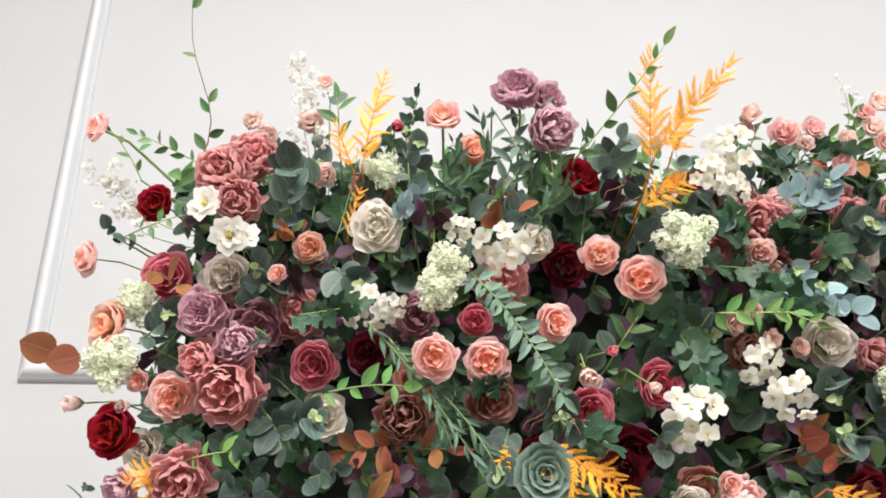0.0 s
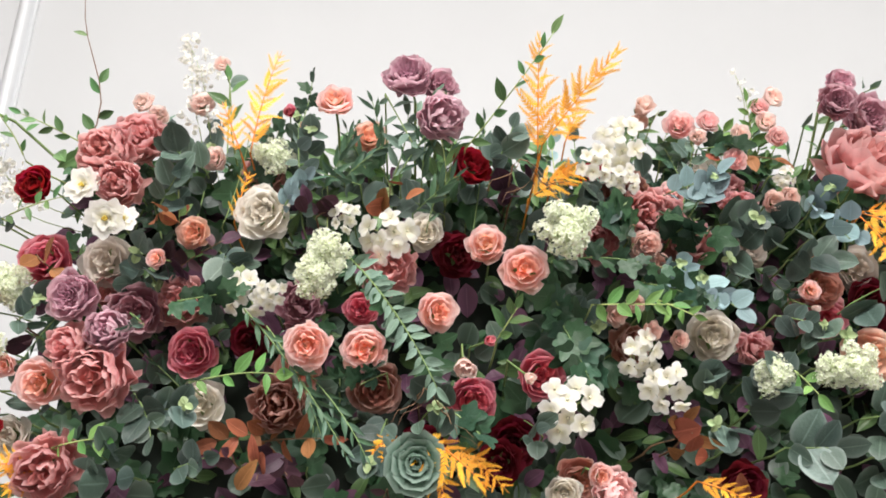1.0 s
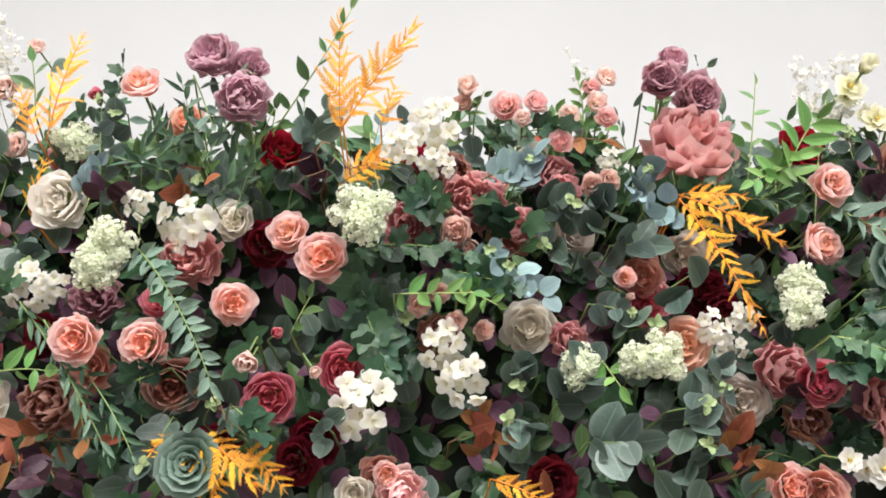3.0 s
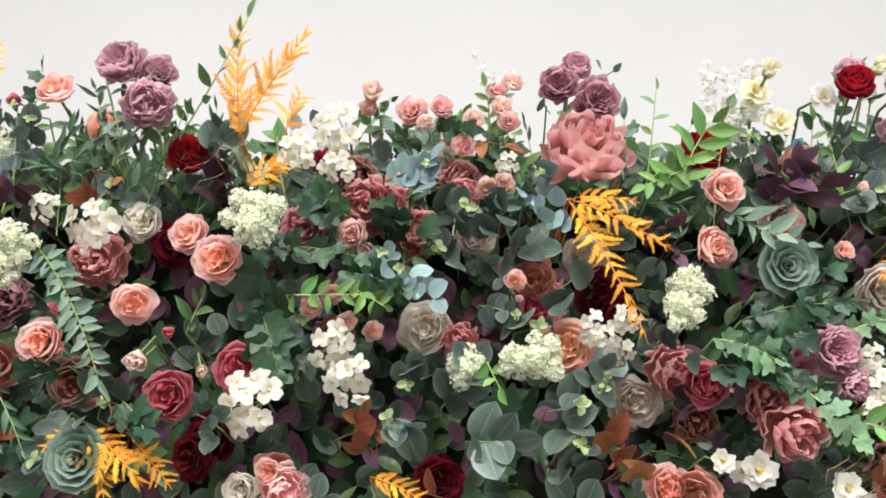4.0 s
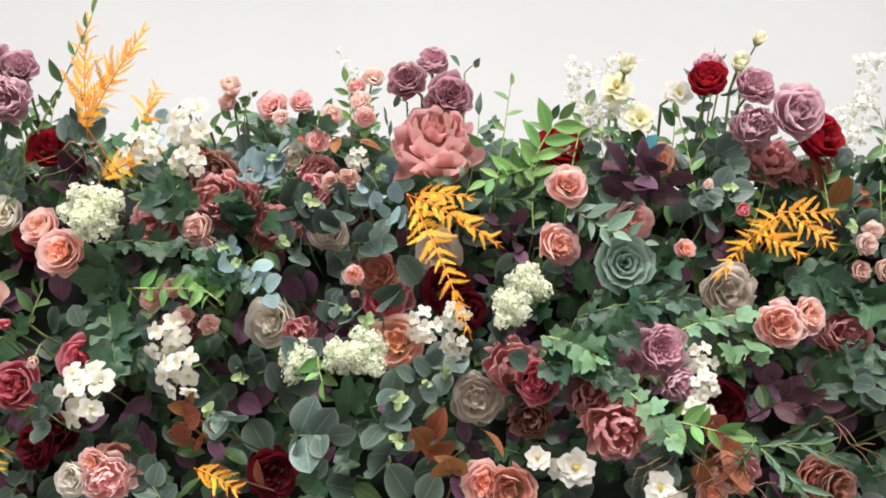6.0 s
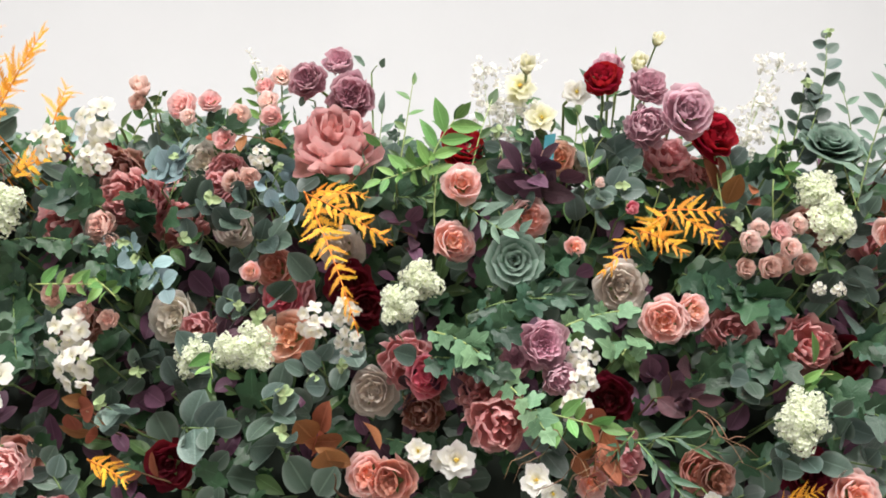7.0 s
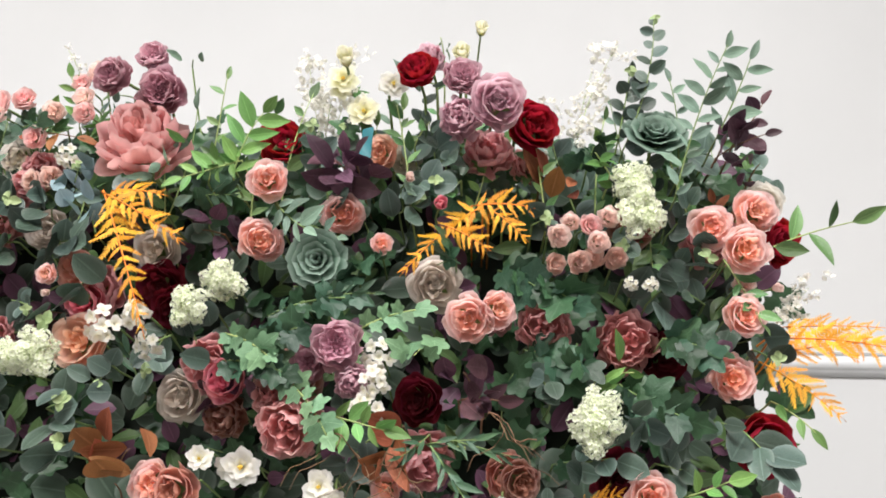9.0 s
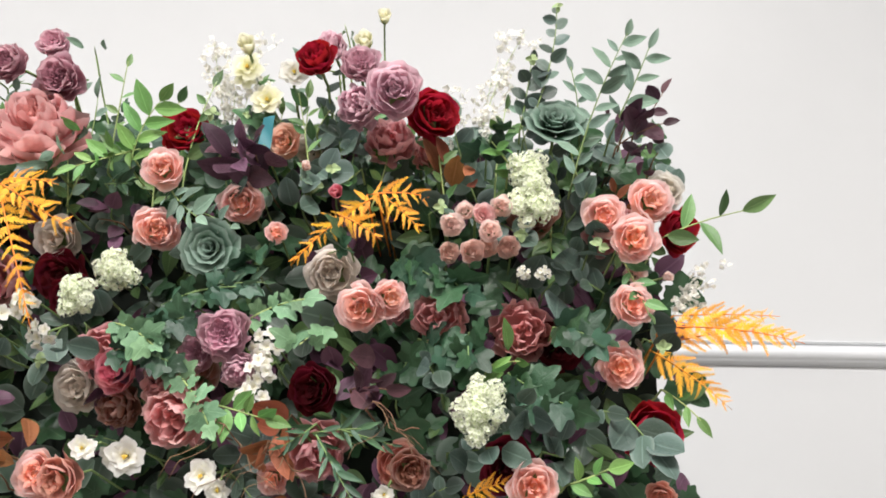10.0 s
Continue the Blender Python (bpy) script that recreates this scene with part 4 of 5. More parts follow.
bloom("bud", "pale", 0.275, 1.155, 1.910, 0.015, 0.45, -0.62)
bloom("blossoms", "white", 0.387, 1.148, 2.244, 0.032, 0.05, -0.51)
bloom("blossoms", "white", 0.440, 1.188, 2.307, 0.046, -0.16, -0.34)
bloom("blossoms", "white", 0.440, 1.195, 2.241, 0.029, 0.06, -0.45)
bloom("bud", "dustypale", 0.487, 1.215, 2.389, 0.030, 0.15, 0.18)
bloom("rose", "dustypale", 0.481, 1.225, 2.368, 0.017, -0.24, -0.17)
bloom("rose", "pink", 0.554, 1.238, 2.369, 0.026, -0.22, -0.07)
bloom("rose", "pink", 0.603, 1.235, 2.376, 0.020, 0.15, 0.03)
bloom("rose", "pale", 0.577, 1.215, 2.336, 0.015, -0.10, -0.15)
bloom("rose", "pale", 0.657, 1.235, 2.353, 0.019, 0.21, -0.25)
bloom("rose", "pink", 0.640, 1.225, 2.300, 0.019, -0.02, -0.23)
bloom("rose", "pale", 0.704, 1.235, 2.378, 0.019, 0.00, -0.07)
bloom("rose", "pink", 0.715, 1.225, 2.344, 0.019, 0.08, -0.22)
bloom("rose", "pale", 0.722, 1.235, 2.427, 0.019, 0.22, -0.02)
bloom("rose", "pink", 0.696, 1.235, 2.407, 0.017, -0.08, -0.02)
bloom("rose", "cream", 0.590, 1.285, 2.284, 0.041, 0.03, -0.21)
bloom("peony", "pinkdusty", 0.634, 1.278, 2.265, 0.034, 0.23, -0.23)
bloom("peony", "pinkdusty", 0.640, 1.235, 2.216, 0.029, -0.04, -0.20)
bloom("rose", "dustypale", 0.677, 1.185, 2.206, 0.019, -0.14, -0.26)
bloom("rose", "dustypale", 0.703, 1.185, 2.213, 0.019, 0.25, -0.23)
bloom("carnation", "mauvedark", 0.791, 1.158, 2.374, 0.032, -0.30, -0.12)
bloom("carnation", "mauve", 0.826, 1.205, 2.438, 0.027, 0.08, 0.03)
bloom("carnation", "mauvedark", 0.853, 1.191, 2.366, 0.038, 0.15, -0.24)
bloom("peony", "dusty", 0.836, 1.203, 2.272, 0.070, 0.05, 0.50)
bloom("blossoms", "white", 0.710, 1.205, 2.258, 0.020, 0.03, -0.51)
bloom("rose", "red", 1.042, 1.250, 2.305, 0.042, 0.15, 0.10)
bloom("rose", "peach", 1.043, 1.182, 2.210, 0.032, 0.15, -0.12)
bloom("rose", "peach", 1.027, 1.218, 2.127, 0.033, 0.52, -0.17)
bloom("snowball", "white", 0.982, 1.203, 2.055, 0.034, -0.04, -0.22)
bloom("snowball", "white", 0.956, 1.155, 2.007, 0.031, -0.25, -0.21)
bloom("snowball", "white", 0.749, 1.148, 1.934, 0.036, 0.07, -0.30)
bloom("snowball", "white", 0.718, 1.155, 1.928, 0.029, 0.07, -0.24)
bloom("snowball", "white", 0.646, 1.195, 1.930, 0.032, 0.09, -0.26)
bloom("rose", "apricot", 0.792, 1.192, 1.960, 0.042, -0.08, -0.12)
bloom("blossoms", "white", 0.831, 1.165, 1.978, 0.028, 0.11, -0.20)
bloom("blossoms", "white", 0.875, 1.223, 1.962, 0.024, -0.25, -0.49)
bloom("blossoms", "white", 0.876, 1.165, 1.998, 0.023, 0.09, -0.15)
bloom("rose", "beige", 0.910, 1.298, 1.897, 0.043, -0.08, -0.21)
bloom("rose", "cream", 0.585, 1.268, 2.003, 0.045, -0.13, -0.24)
bloom("peony", "pinkdusty", 0.637, 1.235, 1.977, 0.028, 0.05, -0.26)
bloom("rose", "raspberry", 1.000, 1.222, 1.913, 0.037, -0.15, -0.12)
bloom("peony", "dusty", 1.083, 1.215, 1.894, 0.040, -0.15, -0.17)
bloom("peony", "dusty", 1.106, 1.198, 1.850, 0.047, 0.08, -0.31)
bloom("rose", "raspberry", 0.762, 1.245, 2.031, 0.035, -0.07, -0.26)
bloom("rose", "coral", 0.752, 1.222, 2.075, 0.034, -0.07, -0.22)
bloom("rose", "peach", 0.720, 1.195, 2.061, 0.016, -0.10, -0.25)
bloom("bud", "pale", 0.724, 1.195, 2.033, 0.011, 0.14, -0.51)
bloom("rose", "beige", 0.663, 1.275, 2.158, 0.036, 0.04, -0.20)
bloom("rose", "beige", 0.843, 1.285, 2.130, 0.039, -0.10, -0.28)
bloom("peony", "brown", 0.459, 1.265, 2.253, 0.043, 0.16, -0.27)
bloom("peony", "pinkdusty", 0.514, 1.255, 2.195, 0.042, -0.16, -0.24)
bloom("blossoms", "white", 0.447, 1.199, 1.956, 0.038, 0.10, -0.47)
bloom("blossoms", "white", 0.484, 1.178, 1.905, 0.040, -0.09, -0.37)
bloom("rose", "peach", 0.376, 1.175, 1.777, 0.018, 0.18, -0.24)
bloom("peony", "pink", 0.395, 1.195, 1.755, 0.035, 0.19, -0.28)
bloom("rose", "cream", 0.331, 1.225, 1.753, 0.028, -0.09, -0.21)
bloom("rose", "maroon", 0.609, 1.265, 1.771, 0.037, 0.20, -0.24)
bloom("rose", "maroon", 0.263, 1.285, 1.831, 0.039, -0.14, -0.29)
bloom("rose", "maroon", 0.860, 1.285, 2.068, 0.041, 0.02, -0.28)
bloom("peony", "pink", 0.535, 1.275, 2.246, 0.029, 0.16, -0.18)
bloom("rose", "peach", 0.923, 1.195, 1.765, 0.035, 0.00, -0.07)
bloom("peony", "brown", 0.993, 1.265, 1.866, 0.034, -0.17, -0.27)
bloom("bud", "paleyellow", 1.145, 1.195, 2.432, 0.025, 0.00, 0.18)
bloom("double", "paleyellow", 1.136, 1.243, 2.418, 0.034, 0.00, -0.07)
bloom("double", "white", 1.225, 1.195, 2.382, 0.030, 0.22, -0.17)
bloom("double", "paleyellow", 1.173, 1.248, 2.360, 0.033, 0.00, -0.07)
bloom("rose", "red", 1.265, 1.169, 2.391, 0.033, -0.15, 0.23)
bloom("peony", "lavender", 1.281, 1.205, 2.431, 0.027, -0.15, 0.13)
bloom("carnation", "mauve", 1.336, 1.166, 2.377, 0.033, 0.08, 0.03)
bloom("rose", "lavender", 1.390, 1.150, 2.325, 0.043, 0.15, -0.17)
bloom("peony", "lavender", 1.335, 1.185, 2.317, 0.035, -0.15, -0.31)
bloom("rose", "red", 1.445, 1.210, 2.316, 0.044, 0.45, -0.12)
bloom("peony", "pinkdusty", 1.378, 1.245, 2.283, 0.042, 0.00, 0.15)
bloom("peony", "dusty", 1.439, 1.265, 2.274, 0.027, 0.16, -0.21)
bloom("bud", "paleyellow", 1.364, 1.195, 2.485, 0.019, 0.08, 0.23)
bloom("bud", "paleyellow", 1.333, 1.205, 2.445, 0.026, -0.08, 0.08)
bloom("rose", "peach", 1.150, 1.239, 2.178, 0.035, 0.00, -0.21)
bloom("rose", "peach", 1.039, 1.225, 2.123, 0.028, -0.08, -0.21)
bloom("rose", "peach", 1.220, 1.195, 2.115, 0.017, 0.16, -0.26)
bloom("bud", "pale", 1.258, 1.185, 2.217, 0.014, 0.30, -0.12)
bloom("bud", "raspberry", 1.306, 1.185, 2.175, 0.019, 0.15, -0.07)
bloom("rose", "apricot", 1.203, 1.265, 2.297, 0.030, -0.19, -0.27)
bloom("rose", "cream", 1.241, 1.285, 2.294, 0.029, 0.15, -0.27)
bloom("succulent", "green", 1.127, 1.193, 2.088, 0.045, 0.00, -0.22)
bloom("succulent", "green", 1.638, 1.225, 2.305, 0.050, 0.05, 0.45)
bloom("rose", "beige", 1.298, 1.254, 2.069, 0.045, -0.04, -0.25)
bloom("rose", "peach", 1.350, 1.195, 2.002, 0.037, -0.11, -0.22)
bloom("rose", "peach", 1.391, 1.195, 2.017, 0.028, 0.45, -0.12)
bloom("rose", "pale", 1.480, 1.175, 2.123, 0.018, 0.22, -0.29)
bloom("rose", "pale", 1.498, 1.185, 2.148, 0.015, -0.26, -0.16)
bloom("rose", "pink", 1.526, 1.175, 2.139, 0.018, 0.20, -0.15)
bloom("rose", "pale", 1.535, 1.165, 2.111, 0.017, -0.03, -0.16)
bloom("rose", "pale", 1.552, 1.175, 2.152, 0.017, 0.22, -0.28)
bloom("rose", "dustypale", 1.476, 1.195, 2.087, 0.017, 0.13, -0.18)
bloom("rose", "dustypale", 1.510, 1.185, 2.086, 0.019, 0.09, -0.23)
bloom("rose", "dustypale", 1.531, 1.195, 2.096, 0.017, -0.11, -0.26)
bloom("rose", "dustypale", 1.562, 1.185, 2.093, 0.018, -0.14, -0.30)
bloom("blossoms", "white", 1.585, 1.195, 2.058, 0.011, 0.05, -0.39)
bloom("blossoms", "white", 1.613, 1.195, 2.056, 0.012, 0.16, -0.50)
bloom("snowball", "white", 1.592, 1.186, 2.211, 0.035, 0.21, -0.20)
bloom("snowball", "white", 1.597, 1.158, 2.151, 0.037, 0.22, -0.17)
bloom("snowball", "white", 1.519, 1.153, 1.850, 0.037, 0.21, -0.22)
bloom("snowball", "white", 1.526, 1.155, 1.876, 0.030, -0.26, -0.20)
bloom("rose", "peach", 1.700, 1.178, 2.139, 0.032, -0.22, -0.20)
bloom("rose", "peach", 1.736, 1.151, 2.097, 0.035, 0.00, -0.21)
bloom("rose", "peach", 1.774, 1.205, 2.173, 0.035, 0.15, -0.12)
bloom("rose", "cream", 1.809, 1.265, 2.213, 0.033, -0.17, -0.27)
bloom("rose", "red", 1.825, 1.265, 2.147, 0.039, 0.52, -0.24)
bloom("rose", "pale", 1.745, 1.195, 2.060, 0.017, 0.00, -0.02)
bloom("rose", "peach", 1.732, 1.170, 2.006, 0.031, 0.15, -0.12)
bloom("rose", "peach", 1.720, 1.205, 1.925, 0.033, -0.08, -0.17)
bloom("bud", "pale", 1.787, 1.185, 2.051, 0.013, 0.30, -0.12)
bloom("rose", "red", 1.761, 1.235, 1.839, 0.046, 0.30, -0.17)
bloom("rose", "maroon", 1.564, 1.255, 1.790, 0.040, 0.09, -0.23)
bloom("peony", "dusty", 1.586, 1.275, 1.988, 0.047, -0.05, -0.16)
bloom("rose", "maroon", 1.644, 1.285, 1.971, 0.039, 0.06, -0.26)
bloom("peony", "dusty", 1.462, 1.245, 2.002, 0.040, -0.13, -0.18)
bloom("carnation", "mauve", 1.168, 1.165, 1.955, 0.038, 0.08, -0.17)
bloom("carnation", "mauve", 1.128, 1.185, 1.934, 0.030, -0.15, -0.21)
bloom("peony", "lavender", 1.191, 1.175, 1.907, 0.025, 0.15, -0.24)
bloom("blossoms", "white", 1.225, 1.171, 1.941, 0.025, -0.01, -0.19)
bloom("blossoms", "white", 1.226, 1.155, 1.901, 0.023, -0.08, -0.43)
bloom("blossoms", "white", 1.213, 1.165, 1.868, 0.025, 0.02, -0.19)
bloom("rose", "maroon", 1.278, 1.265, 1.894, 0.040, -0.17, -0.19)
bloom("peony", "brown", 1.287, 1.285, 1.897, 0.021, 0.22, -0.19)
bloom("rose", "peach", 1.594, 1.185, 1.761, 0.035, 0.00, -0.07)
bloom("double", "white", 1.158, 1.165, 1.766, 0.029, -0.08, -0.12)
bloom("double", "white", 1.180, 1.165, 1.750, 0.022, 0.17, -0.52)
bloom("double", "white", 1.047, 1.183, 1.790, 0.036, 0.08, -0.17)
bloom("double", "white", 0.994, 1.165, 1.799, 0.023, 0.07, -0.18)
bloom("rose", "coral", 0.959, 1.185, 1.757, 0.035, -0.24, -0.27)
bloom("rose", "peach", 1.241, 1.215, 1.767, 0.023, -0.12, -0.23)
bloom("double", "white", 1.398, 1.175, 1.748, 0.018, -0.04, -0.31)
bloom("rose", "brown", 1.425, 1.245, 1.782, 0.030, 0.15, -0.31)
bloom("peony", "pinkdusty", 1.393, 1.275, 2.022, 0.026, -0.23, -0.29)
bloom("rose", "coral", 1.772, 1.235, 1.752, 0.023, -0.20, -0.30)
bloom("rose", "red", 1.687, 1.285, 1.980, 0.021, 0.25, -0.18)
bloom("succulent", "green", 0.116, 1.175, 1.788, 0.045, 0.00, -0.12)
bloom("rose", "dustypale", 0.471, 1.195, 2.132, 0.024, -0.22, -0.23)
bloom("peony", "pinkdusty", 0.393, 1.225, 2.151, 0.040, -0.10, -0.26)
bloom("bud", "pale", 0.186, 1.155, 1.921, 0.023, 0.08, -0.52)
sprig("vine", -0.477, 1.270, 2.321, -0.512, 1.235, 2.646, 8, 0.036, 0.13)
sprig("oval", -0.469, 1.250, 2.313, -0.575, 1.215, 2.354, 8, 0.030)
sprig("oval", 0.181, 1.200, 2.295, 0.315, 1.060, 2.434, 9, 0.041)
sprig("ivy", -0.124, 1.270, 2.323, -0.087, 1.235, 2.446, 7, 0.034)
sprig("oval", -0.223, 1.250, 2.347, -0.228, 1.215, 2.434, 4, 0.046)
sprig("oval", -0.576, 1.270, 2.289, -0.637, 1.235, 2.378, 4, 0.026)
sprig("narrow", 0.045, 1.250, 2.281, 0.021, 1.215, 2.395, 9, 0.043)
sprig("narrow", 0.073, 1.220, 2.257, 0.129, 1.185, 2.335, 10, 0.042)
sprig("narrow", 0.098, 1.200, 2.178, 0.169, 1.165, 2.232, 9, 0.045)
sprig("narrow", -0.023, 1.250, 2.260, 0.074, 1.215, 2.329, 10, 0.042)
sprig("narrow", 0.006, 1.250, 2.249, -0.060, 1.215, 2.254, 8, 0.042)
sprig("narrow", -0.148, 1.170, 2.007, 0.023, 1.135, 1.790, 24, 0.041)
sprig("narrow", -0.114, 1.180, 1.983, -0.017, 1.145, 1.821, 18, 0.038)
sprig("narrow", -0.079, 1.190, 1.942, 0.047, 1.155, 1.792, 14, 0.038)
sprig("silver", 0.006, 1.170, 2.090, 0.143, 1.135, 1.888, 38, 0.034)
sprig("ivy", 0.024, 1.190, 2.078, 0.091, 1.155, 1.979, 8, 0.034)
sprig("bright", -0.222, 1.190, 1.898, -0.084, 1.155, 1.906, 8, 0.040)
sprig("bright", -0.411, 1.200, 1.802, -0.318, 1.165, 1.812, 6, 0.036)
sprig("ivy", -0.268, 1.200, 2.023, -0.158, 1.165, 2.032, 10, 0.031)
sprig("bright", 0.472, 1.200, 2.047, 0.530, 1.165, 2.007, 7, 0.039)
sprig("ivy", 0.157, 1.190, 1.869, 0.207, 1.155, 1.825, 5, 0.045)
sprig("ivy", 0.324, 1.240, 2.039, 0.373, 1.205, 1.915, 14, 0.046)
sprig("ivy", 0.360, 1.250, 2.004, 0.312, 1.215, 2.069, 8, 0.045)
sprig("ivy", 0.418, 1.250, 1.968, 0.358, 1.215, 1.908, 8, 0.043)
sprig("ivy", 0.520, 1.220, 2.158, 0.554, 1.185, 2.174, 8, 0.050)
sprig("ivy", 0.320, 1.200, 2.102, 0.490, 1.165, 2.082, 10, 0.035)
sprig("euc", -0.258, 1.250, 2.270, -0.312, 1.215, 2.296, 6, 0.050)
sprig("euc", -0.333, 1.260, 2.200, -0.292, 1.225, 2.258, 6, 0.054)
sprig("euc", -0.222, 1.260, 2.128, -0.167, 1.225, 2.078, 7, 0.053)
sprig("euc", -0.320, 1.250, 2.075, -0.333, 1.215, 2.103, 6, 0.053)
sprig("euc", -0.513, 1.220, 1.990, -0.460, 1.185, 2.018, 5, 0.053)
sprig("euc", -0.554, 1.240, 2.150, -0.579, 1.205, 2.157, 6, 0.035)
sprig("oval", -0.567, 1.220, 2.163, -0.454, 1.185, 2.189, 7, 0.031)
sprig("euc", -0.464, 1.260, 1.854, -0.476, 1.225, 1.902, 6, 0.044)
sprig("euc", -0.293, 1.220, 1.851, -0.219, 1.185, 1.864, 8, 0.047)
sprig("euc", -0.316, 1.230, 1.887, -0.268, 1.195, 1.815, 8, 0.047)
sprig("euc", -0.318, 1.210, 1.776, -0.327, 1.175, 1.789, 6, 0.057)
sprig("euc", -0.234, 1.210, 1.777, -0.180, 1.175, 1.791, 6, 0.037)
sprig("blueeuc", -0.115, 1.220, 2.185, -0.072, 1.185, 2.231, 9, 0.031)
sprig("euc", 0.117, 1.210, 1.846, 0.139, 1.175, 1.866, 5, 0.053)
sprig("euc", 0.068, 1.230, 1.856, 0.048, 1.195, 1.787, 7, 0.048)
sprig("euc", 0.226, 1.230, 2.262, 0.262, 1.195, 2.340, 6, 0.048)
sprig("euc", 0.256, 1.240, 2.256, 0.233, 1.205, 2.292, 5, 0.047)
sprig("euc", 0.393, 1.230, 2.221, 0.426, 1.195, 2.197, 6, 0.055)
sprig("euc", 0.384, 1.290, 2.052, 0.397, 1.255, 2.006, 6, 0.054)
sprig("euc", 0.300, 1.210, 1.832, 0.269, 1.175, 1.851, 6, 0.038)
sprig("blueeuc", 0.511, 1.220, 2.228, 0.582, 1.185, 2.243, 8, 0.036)
sprig("ivy", 0.067, 1.200, 1.920, 0.032, 1.165, 1.896, 5, 0.035)
sprig("oval", 0.232, 1.200, 1.973, 0.262, 1.165, 2.018, 5, 0.043)
sprig("rust", -0.286, 1.230, 2.168, -0.298, 1.195, 2.174, 5, 0.055)
sprig("rust", 0.053, 1.220, 2.185, 0.061, 1.185, 2.221, 4, 0.059)
sprig("rust", -0.135, 1.235, 1.817, -0.017, 1.205, 1.823, 6, 0.058)
sprig("rust", -0.102, 1.230, 1.834, -0.180, 1.200, 1.815, 6, 0.056)
sprig("rust", -0.099, 1.190, 1.793, -0.103, 1.155, 1.760, 3, 0.060)
sprig("rust", 0.531, 1.210, 1.834, 0.509, 1.175, 1.838, 3, 0.057)
sprig("rust", -0.506, 1.230, 2.107, -0.451, 1.195, 2.067, 3, 0.063)
sprig("rustwire", -0.589, 1.250, 1.950, -0.643, 1.215, 1.965, 1, 0.056)
sprig("rustwire", -0.560, 1.250, 1.953, -0.600, 1.215, 1.940, 1, 0.054)
sprig("rustwire", 0.872, 1.220, 1.745, 0.877, 1.178, 1.764, 1, 0.055)
sprig("rustwire", 0.864, 1.215, 1.790, 0.853, 1.185, 1.810, 1, 0.046)
sprig("rustwire", 0.460, 1.220, 1.822, 0.489, 1.190, 1.830, 1, 0.044)
sprig("purple", -0.059, 1.220, 2.175, -0.039, 1.185, 2.171, 6, 0.051)
sprig("purple", 0.255, 1.250, 2.208, 0.269, 1.215, 2.235, 6, 0.051)
sprig("purple", -0.102, 1.220, 1.787, -0.066, 1.185, 1.769, 7, 0.052)
sprig("purple", -0.145, 1.230, 1.779, -0.149, 1.195, 1.793, 5, 0.050)
sprig("purple", -0.514, 1.270, 1.992, -0.521, 1.235, 2.003, 4, 0.058)
sprig("purple", -0.292, 1.290, 2.097, -0.276, 1.255, 2.097, 4, 0.057)
sprig("silver", -0.329, 1.200, 2.005, -0.292, 1.165, 1.978, 5, 0.038)
sprig("silver", 0.045, 1.200, 2.397, 0.098, 1.165, 2.282, 6, 0.037)
sprig("silver", 0.121, 1.190, 2.402, 0.150, 1.155, 2.371, 3, 0.047)
sprig("oval", 0.934, 1.230, 2.224, 0.956, 1.195, 2.402, 7, 0.037)
sprig("bright", 0.982, 1.200, 2.222, 1.033, 1.165, 2.319, 8, 0.059)
sprig("bright", 0.993, 1.200, 2.251, 0.913, 1.165, 2.205, 9, 0.041)
sprig("bright", 0.977, 1.210, 2.246, 0.934, 1.175, 2.248, 6, 0.049)
sprig("narrow", 0.933, 1.230, 2.204, 0.988, 1.195, 2.191, 12, 0.046)
sprig("silver", 1.050, 1.200, 2.185, 1.111, 1.165, 2.126, 9, 0.052)
sprig("silver", 1.098, 1.200, 2.148, 1.160, 1.175, 2.116, 6, 0.036)
sprig("ivy", 1.088, 1.220, 2.054, 1.166, 1.185, 2.028, 10, 0.038)
sprig("ivy", 1.056, 1.210, 2.006, 1.187, 1.175, 2.025, 12, 0.036)
sprig("paleivy", 1.004, 1.180, 1.972, 1.078, 1.145, 1.934, 10, 0.035)
sprig("paleivy", 1.063, 1.170, 1.938, 1.169, 1.135, 1.827, 14, 0.033)
sprig("bright", 1.157, 1.170, 1.861, 1.245, 1.135, 1.837, 9, 0.045)
sprig("paleivy", 1.187, 1.190, 1.978, 1.281, 1.155, 2.005, 8, 0.031)
sprig("blueeuc", 0.554, 1.210, 2.198, 0.590, 1.175, 2.252, 8, 0.039)
sprig("blueeuc", 0.552, 1.210, 2.076, 0.600, 1.175, 2.022, 9, 0.037)
sprig("blueeuc", 0.733, 1.200, 2.188, 0.757, 1.165, 2.221, 8, 0.041)
sprig("blueeuc", 0.759, 1.190, 2.175, 0.774, 1.155, 2.133, 6, 0.040)
sprig("euc", 0.589, 1.230, 2.178, 0.645, 1.195, 2.175, 7, 0.055)
sprig("euc", 0.698, 1.220, 2.157, 0.715, 1.185, 2.163, 6, 0.050)
sprig("euc", 0.708, 1.230, 2.123, 0.759, 1.195, 2.112, 5, 0.055)
sprig("euc", 0.635, 1.250, 2.128, 0.602, 1.215, 2.115, 6, 0.056)
sprig("euc", 0.666, 1.210, 2.024, 0.717, 1.175, 1.999, 8, 0.040)
sprig("euc", 0.776, 1.190, 2.039, 0.807, 1.155, 2.055, 3, 0.061)
sprig("bright", 0.677, 1.190, 1.934, 0.695, 1.155, 1.888, 4, 0.046)
sprig("euc", 0.718, 1.210, 1.982, 0.750, 1.175, 1.982, 3, 0.057)
sprig("euc", 0.611, 1.230, 1.873, 0.661, 1.195, 1.935, 7, 0.054)
sprig("euc", 0.648, 1.190, 1.821, 0.711, 1.155, 1.819, 6, 0.062)
